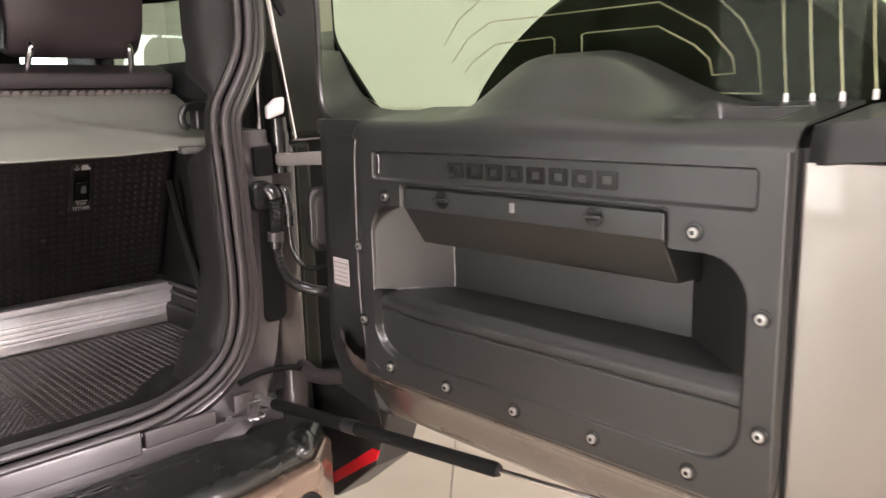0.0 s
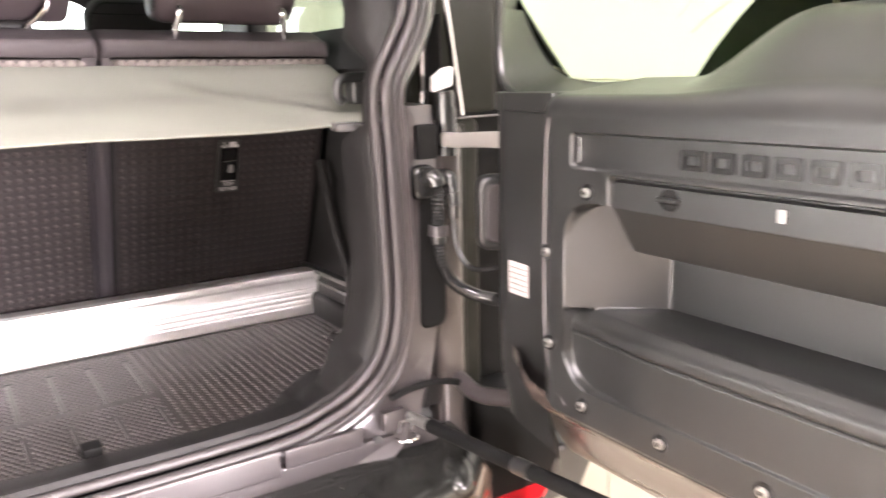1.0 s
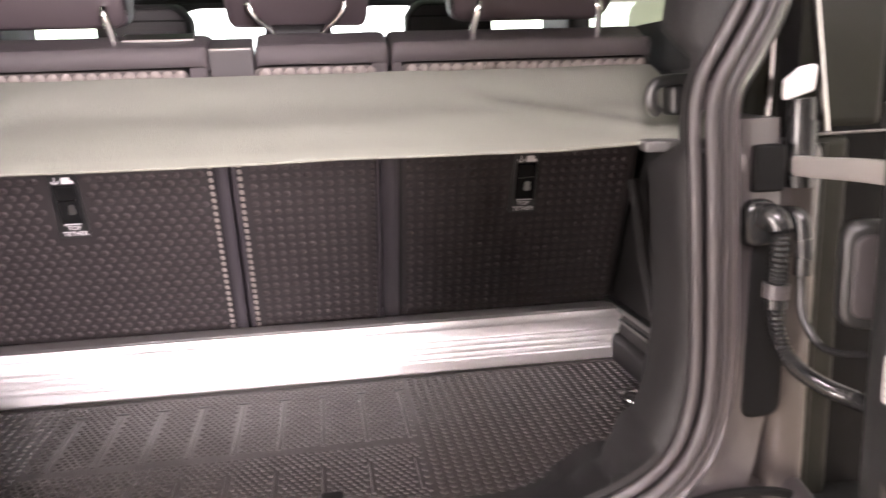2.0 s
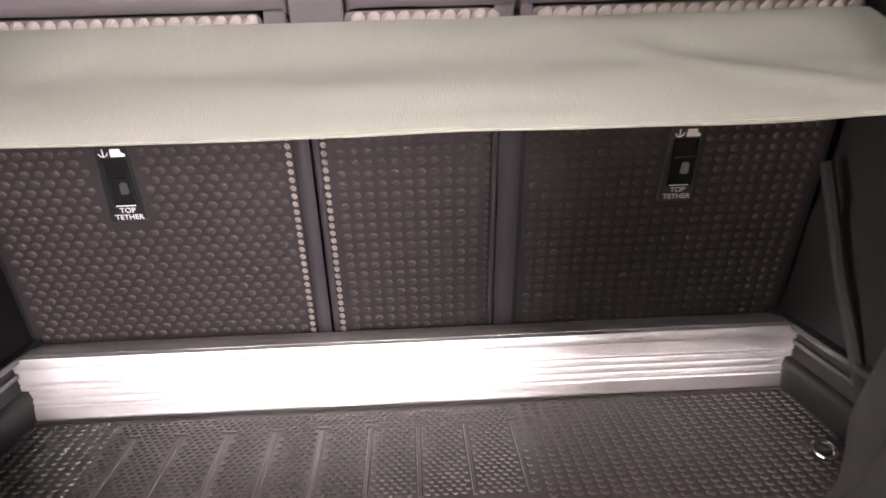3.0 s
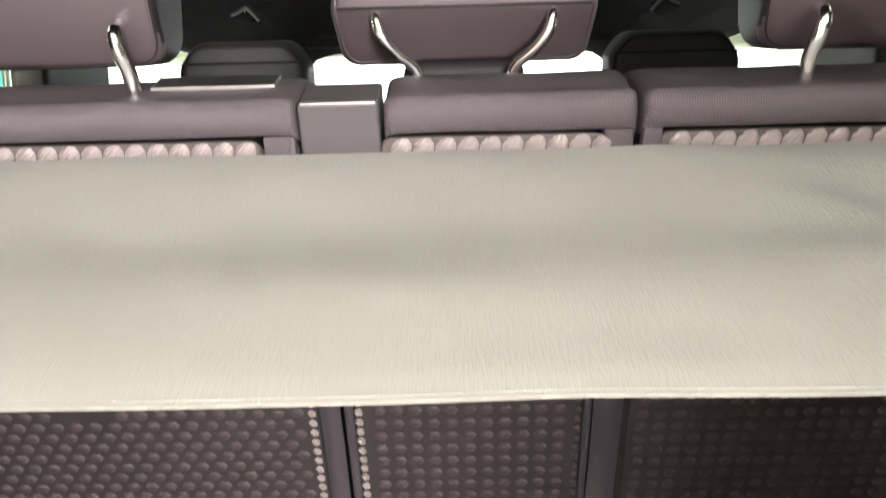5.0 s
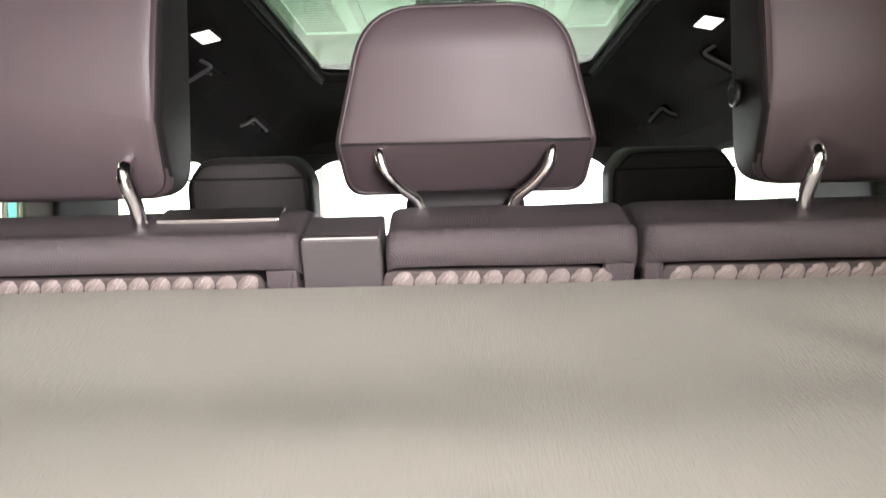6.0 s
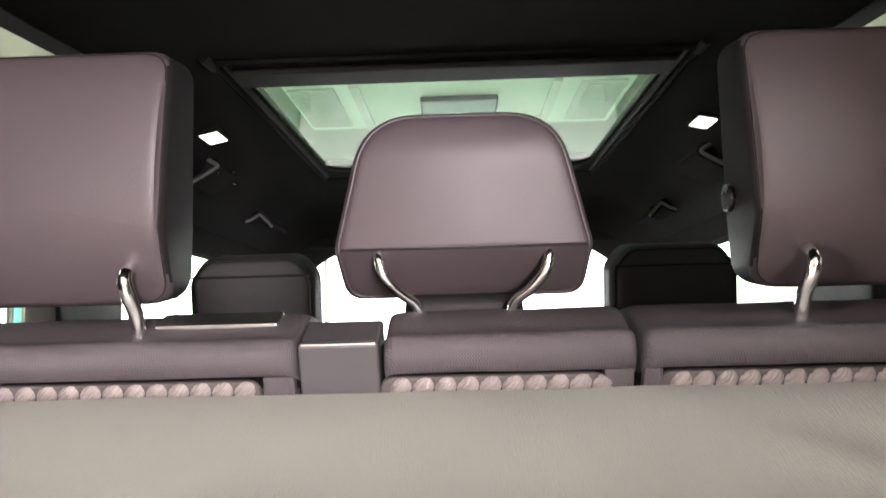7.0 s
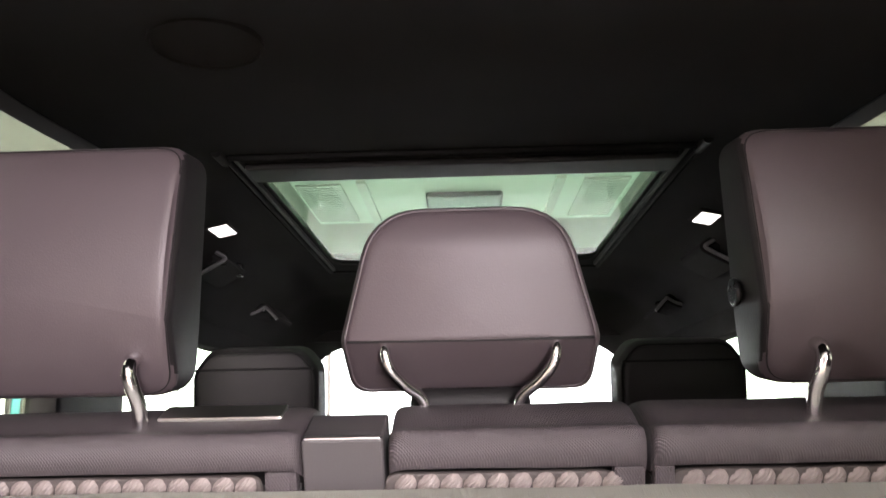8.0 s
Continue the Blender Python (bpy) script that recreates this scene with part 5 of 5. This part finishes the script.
x = 0.515 + trim_depth(-0.62, 1.258)
part("latch_mark", box((x - 0.002, -0.624, 1.253), (x + 0.002, -0.616, 1.266), 0.001), STEEL, panel)

# window of the door, with its surround and heater wires
INNER = smooth_line([(0.546, -0.272, 1.356), (0.572, -0.190, 1.360), (0.592, -0.115, 1.380), (0.599, -0.092, 1.43), (0.602, -0.090, 1.50), (0.603, -0.088, 1.53), (0.603, -0.085, 1.95)], 6)
EDGE = smooth_line([(0.688, -0.270, 1.383), (0.688, -0.195, 1.383), (0.688, -0.134, 1.394), (0.688, -0.086, 1.430), (0.689, -0.040, 1.492), (0.690, -0.018, 1.535), (0.690, -0.012, 1.95)], 6)


def post_side(lo, hi):
    def f(u, v):
        k = min(len(INNER) - 1, lo + u * (hi - lo))
        a, b = INNER[round(k)], EDGE[round(k)]
        p = a + (b - a) * v
        return p + Vector((-0.012, 0, -0.004)) * math.sin(math.pi * v)
    return f


cap = round_poly([(0.545, -0.272), (0.74, -0.272), (0.74, -0.085), (0.600, -0.085), (0.575, -0.112), (0.560, -0.150)], 0.006, 3)
part("corner_cap", extrude(cap, shift(0, 0, 1.345), 0.026, 0.003), TRIM, gate)
top = 30
part("window_corner", sheet(top, 10, post_side(0, top)), TRIM, gate, "black moulded window corner trim", angle=70)
part("window_post", sheet(len(INNER) - 1 - top, 10, post_side(top, len(INNER) - 1)), PAINT, gate, "pale painted window post", angle=70)
part("outer_frame", ring(round_poly([(-1.19, 1.345), (-0.10, 1.345), (0.02, 1.46), (0.02, 1.96), (-1.17, 1.96)], [0.02, 0.02, 0.05, 0.05, 0.05]), round_poly([(-1.13, 1.376), (-0.150, 1.376), (-0.012, 1.52), (-0.006, 1.90), (-1.12, 1.90)], [0.05, 0.06, 0.08, 0.05, 0.05]), shift(0.693, 0, 0) @ YZ, 0.006), TYRE, gate)
part("closing_edge", box((0.60, -1.19, 1.352), (0.70, -1.125, 1.95), 0.015, 3), TRIM, gate)
part("hinge_edge", rod([p + Vector((0.004, 0.004, 0)) for p in INNER], 0.006, 8), TRIM, gate)
pane = part("window_pane", extrude(round_poly([(-1.15, 1.36), (-0.11, 1.36), (0.005, 1.48), (0.005, 1.93), (-1.13, 1.93)], 0.03), shift(0.688, 0, 0) @ YZ, 0.004), TAILGLASS, gate, "pale green heated window pane", smooth=False)


def wire(points, name="heater_wire"):
    part(name, rod([(0.6888, y, z) for y, z in points], 0.0008, 6), WIRE, gate)


wire([(-0.555, 1.448), (-0.555, 1.481), (-0.549, 1.485), (-0.439, 1.482), (-0.390, 1.457), (-0.370, 1.441)])
wire([(-0.604, 1.447), (-0.603, 1.484), (-0.610, 1.486), (-0.723, 1.486), (-0.775, 1.459), (-0.796, 1.441), (-0.801, 1.421), (-0.830, 1.422), (-0.826, 1.442), (-0.793, 1.478), (-0.724, 1.516), (-0.428, 1.516), (-0.378, 1.493), (-0.345, 1.460)])
wire([(-0.711, 1.416), (-0.717, 1.423), (-0.781, 1.400), (-0.864, 1.397), (-0.857, 1.447), (-0.836, 1.484), (-0.791, 1.525), (-0.729, 1.549), (-0.416, 1.555), (-0.360, 1.526), (-0.326, 1.488)])
wire([(-0.103, 1.410), (-0.165, 1.386), (-0.281, 1.384)])
for y, z in ((-0.894, 1.389), (-0.924, 1.388), (-0.956, 1.389), (-0.990, 1.391)):
    wire([(y, z), (y + 0.006, z + 0.06), (y + 0.020, z + 0.25), (y + 0.022, 1.88)])
    part("solder_tab", box((0.6850, y - 0.0025, z - 0.003), (0.6885, y + 0.0025, z + 0.008), 0.001), WHITE, gate)
for y, z in ((-0.555, 1.452), (-0.605, 1.451), (-0.714, 1.420)):
    part("solder_tab", box((0.6850, y - 0.002, z - 0.003), (0.6885, y + 0.002, z + 0.008), 0.001), WHITE, gate)
for y in (-0.300, -0.262, -0.222, -0.184):
    wire([(y, 1.380), (y, 1.390)])

# spare wheel behind the door
wheel = thing("spare_wheel", (0.89, -0.60, 0.80), "black spare wheel hung on the outside of the rear door", "wheel")
WM = shift(0.875, -0.665, 1.16) @ Matrix.Rotation(radians(90), 4, "Y")
prof = [(0.26, -0.12), (0.36, -0.130), (0.41, -0.115), (0.43, -0.08), (0.434, 0.0), (0.43, 0.08), (0.41, 0.115), (0.36, 0.13), (0.26, 0.12)]
bm = bmesh.new()
rows = [[bm.verts.new(WM @ Vector((r * math.cos(k * math.tau / 64), r * math.sin(k * math.tau / 64), h))) for r, h in prof] for k in range(64)]
for k in range(64):
    for j in range(len(prof)):
        a, b, jj = rows[k], rows[(k + 1) % 64], (j + 1) % len(prof)
        bm.faces.new((a[j], b[j], b[jj], a[jj]))
bmesh.ops.recalc_face_normals(bm, faces=bm.faces[:])
part("tyre", bm, TYRE, wheel)
part("rim", disc(0.265, 0.16, WM @ shift(0, 0, -0.09), 40, 0.01), GLOSSY, wheel)
part("carrier", box((0.735, -0.77, 1.05), (0.80, -0.49, 1.33), 0.02), TRIM, wheel)

# ---- hinge, wiring and gas strut at the corner ----
ARM = smooth_line([(0.614, 0.086, 1.290), (0.612, 0.04, 1.291), (0.602, -0.03, 1.296), (0.591, -0.10, 1.300), (0.588, -0.20, 1.301)], 6)
bm = bmesh.new()
rows = [[bm.verts.new(p + Vector((dx, 0, dz))) for dx, dz in ((-0.007, -0.012), (-0.009, -0.008), (-0.009, 0.008), (-0.007, 0.012), (0.007, 0.012), (0.007, -0.012))] for p in ARM]
for a, b in zip(rows, rows[1:]):
    for k in range(6):
        bm.faces.new((a[k], a[(k + 1) % 6], b[(k + 1) % 6], b[k]))
bm.faces.new(rows[0][::-1])
bm.faces.new(rows[-1])
bmesh.ops.recalc_face_normals(bm, faces=bm.faces[:])
hinge = part("hinge", bm, ZINC, car, "pale metal door hinge arm")
part("knuckle", rod([(0.622, 0.090, 1.262), (0.622, 0.090, 1.345)], 0.019, 16), GLOSSY, hinge)
part("knuckle_cap", rod([(0.621, 0.090, 1.345), (0.621, 0.090, 1.362), (0.620, 0.090, 1.372)], 0.017, 16), GLOSSY, hinge)
part("bump_stop", pillow(round_poly([(-0.022, -0.008), (0.016, 0.004), (0.020, 0.038), (0.0, 0.034), (-0.022, 0.018)], 0.006), 0.018, shift(0.620, 0.094, 1.376) @ XZ, 0.007), WHITE, hinge, "white plastic stop")
part("hinge_box", box((0.548, 0.066, 1.260), (0.590, 0.12, 1.318), 0.004, 3), TYRE, car)
lower = part("hinge", rod(smooth_line([(0.655, 0.150, 0.845), (0.640, 0.08, 0.842), (0.625, 0.0, 0.846), (0.64, -0.10, 0.870)], 6), 0.016, 12), JAMB, car)
part("recess_pad", pillow(round_poly([(0.548, 0.96), (0.604, 0.96), (0.606, 1.20), (0.552, 1.20)], 0.02), 0.02, shift(0, 0.082, 0) @ XZ, 0.008), TYRE, car, "black rubber recess cover")
loom = thing("wiring_conduit", (0.58, 0.06, 1.04), "ribbed black wiring conduit between body and rear door", "cable")
path = smooth_line([(0.556, 0.075, 1.222), (0.566, 0.055, 1.232), (0.573, 0.045, 1.215), (0.572, 0.045, 1.170), (0.571, 0.045, 1.135), (0.573, 0.040, 1.09), (0.582, 0.020, 1.055), (0.596, -0.02, 1.040), (0.606, -0.08, 1.040), (0.610, -0.20, 1.045)], 14)
rad = []
for k in range(len(path)):
    rad.append(0.0165 if k < 28 else 0.0105 + 0.0025 * (k % 2) if k < 54 else 0.0145 if k < 62 else 0.0092 + 0.0022 * (k % 2))
part("sleeve", rod(path, 0.012, 12, radii=rad), GLOSSY, loom)
part("boot", pillow(round_poly([(-0.024, -0.03), (0.024, -0.03), (0.024, 0.03), (-0.024, 0.03)], 0.02), 0.03, shift(0.558, 0.072, 1.222) @ XZ, 0.012), GLOSSY, loom)
part("collar", rod([(0.572, 0.045, 1.150), (0.571, 0.045, 1.132)], 0.0158, 14), SEAL, loom, "grey collar")
thin = thing("thin_cable", (0.60, 0.05, 1.1), "thin black cable looped between body and rear door", "cable")
part("wire", rod(smooth_line([(0.592, 0.060, 1.225), (0.602, 0.040, 1.20), (0.601, 0.040, 1.15), (0.602, 0.03, 1.105), (0.610, 0.0, 1.078), (0.618, -0.06, 1.090), (0.622, -0.15, 1.125), (0.62, -0.21, 1.15)], 8), 0.0052, 10), GLOSSY, thin)
part("sleeve", rod(smooth_line([(0.588, 0.070, 1.232), (0.598, 0.046, 1.230), (0.602, 0.040, 1.19), (0.602, 0.040, 1.16)], 6), 0.0105, 12), GLOSSY, thin)
STOP = shift(0.622, -0.050, 1.180) @ Matrix.Rotation(radians(-22), 4, "Z") @ XZ
stop = part("door_stop", pillow(round_poly([(-0.032, -0.062), (0.032, -0.062), (0.032, 0.062), (-0.032, 0.062)], 0.024), 0.03, STOP, 0.010), TRIM, gate, "black oval door stop")
part("stop_pad", pillow(round_poly([(-0.021, -0.048), (0.021, -0.048), (0.021, 0.048), (-0.021, 0.048)], 0.016), 0.012, STOP @ shift(0, 0, 0.013), 0.005), SEAL, stop, "grey rubber pad")

strut = thing("gas_strut", (0.50, -0.2, 0.85), "black gas strut that holds the rear door open", "strut")
A, B = Vector((0.508, 0.050, 0.818)), Vector((0.532, -0.80, 0.896))
part("cylinder", rod([A + (B - A) * t for t in (0.06, 0.075, 0.735, 0.745)], 0.0115, 14, radii=[0.008, 0.0115, 0.0115, 0.009]), TYRE, strut)
part("rod", rod([A + (B - A) * 0.73, B], 0.0042, 10), CHROME, strut, "polished piston rod")
part("clip", rod([A + (B - A) * 0.33, A + (B - A) * 0.37], 0.0130, 14), TRIM, strut)
part("ball_joint", rod([A + Vector((0, 0.02, 0)), A, A + (B - A) * 0.07], 0.010, 12), STEEL, strut)
part("striker", rod(smooth_line([(0.468, 0.040, 0.797), (0.468, 0.012, 0.797), (0.500, 0.012, 0.797), (0.500, 0.040, 0.797)], 5), 0.0026, 8), CHROME, car)
part("wire_bail", rod([(0.472, 0.030, 0.806), (0.472, 0.022, 0.828), (0.496, 0.022, 0.828), (0.496, 0.030, 0.806)], 0.0018, 8), STEEL, car)
part("sill_bolt", disc(0.008, 0.004, shift(0.430, 0.030, 0.806) @ Matrix.Rotation(radians(90), 4, "X"), 12, 0.001), TRIM, car)

# ---- bumper, lamp and reflector ----
bump = thing("rear_bumper", (0, 0.05, 0.45), "bronze silver rear bumper with a black step pad", "bumper")
bm = extrude(round_poly([(-0.66, -0.145), (0.335, -0.143), (0.545, -0.107), (0.626, -0.03), (0.652, 0.14), (-0.66, 0.14)], [0.05, 0.2, 0.05, 0.05, 0.01, 0.01]), shift(0, 0, 0.42), 0.305, 0.015, 4)
part("bumper_shell", bm, BUMPER, bump)
bm = extrude(round_poly([(-0.65, -0.135), (0.330, -0.133), (0.535, -0.098), (0.612, -0.022), (0.638, 0.13), (-0.65, 0.13)], [0.03, 0.2, 0.05, 0.05, 0.01, 0.01]), shift(0, 0, 0.720), 0.046, 0.022, 5)
pad = part("step_pad", bm, STEP, bump, "black glossy step pad")


def tread(u, v):
    """The pebbled band of the step pad, low at its rims."""
    x, y = -0.58 + 1.12 * u, 0.004 + 0.058 * v
    h = noise.noise(Vector((x * 95, y * 120, 0.3))) + 0.6 * noise.noise(Vector((x * 210, y * 240, 5.1)))
    return (x, y, 0.7665 + 0.0022 * max(-0.4, h) * math.sin(math.pi * v) ** 0.5)


part("pebbled_band", sheet(400, 22, tread, -0.004, True), STEP, pad, "black pebbled tread band")
for sgn in (1, -1):
    bm = bmesh.new()
    bmesh.ops.create_icosphere(bm, subdivisions=4, radius=1, matrix=shift(sgn * 0.527, -0.066, 0.752) @ Matrix.Rotation(sgn * -0.55, 4, "Z") @ Matrix.Diagonal((0.030, 0.052, 0.026, 1)))
    part("end_dome", bm, STEP, pad)
part("tow_cover", disc(0.046, 0.03, shift(0.497, -0.088, 0.632) @ Matrix.Rotation(radians(90), 4, "X"), 24, 0.006), TYRE, bump)
part("sill_plate", box((-0.56, 0.040, 0.745), (0.56, 0.07, 0.800), 0.006), JAMB, car)
part("sill_panel", box((-0.262, 0.028, 0.792), (0.262, 0.044, 0.836), 0.004, 3), JAMB, car, "raised painted sill panel")
for sgn in (1, -1):
    part("sill_pad", box((sgn * 0.340 - 0.070, 0.037, 0.796), (sgn * 0.340 + 0.070, 0.046, 0.829), 0.0035, 3), JAMB, car)
part("striker_plate", box((0.447, 0.034, 0.810), (0.488, 0.048, 0.845), 0.003, 2), JAMB, car)
wing = thing("bumper_end", (0.74, 0.1, 0.45), "black bumper end with a red reflector strip", "bumper")
part("end_moulding", extrude(round_poly([(-0.07, 0.640), (0.08, 0.515), (0.26, 0.47), (0.26, 0.80), (-0.122, 0.775)], [0.02, 0.01, 0.01, 0.02, 0.015]), shift(0.705, 0, 0) @ YZ, 0.10, 0.008), TRIM, wing)
part("reflector", extrude(round_poly([(-0.088, 0.682), (-0.076, 0.658), (0.10, 0.535), (0.10, 0.563), (-0.065, 0.682)], 0.004), shift(0.701, 0, 0) @ YZ, 0.006, 0.002), RED, wing, "red reflector strip")

# tiles of the showroom floor, laid askew to the car
tile_me = bpy.data.meshes.new("tile")
bm = box((-0.498, -0.498, -0.012), (0.498, 0.498, 0.0), 0.002, 1)
bm.to_mesh(tile_me)
bm.free()
tile_me.materials.append(TILE)
for i in range(-16, 17):
    for j in range(-16, 17):
        x, y = 1.655 + i * 0.731 - (j + 0.5) * 0.682, 0.679 + i * 0.682 + (j + 0.5) * 0.731
        if X0 - 0.2 < x < X1 + 0.2 and Y0 - 0.2 < y < Y1 + 0.2:
            tile = new("tile", tile_me)
            tile.parent = ground
            tile.matrix_basis = shift(x, y, 0) @ Matrix.Rotation(math.atan2(0.682, 0.731), 4, "Z")
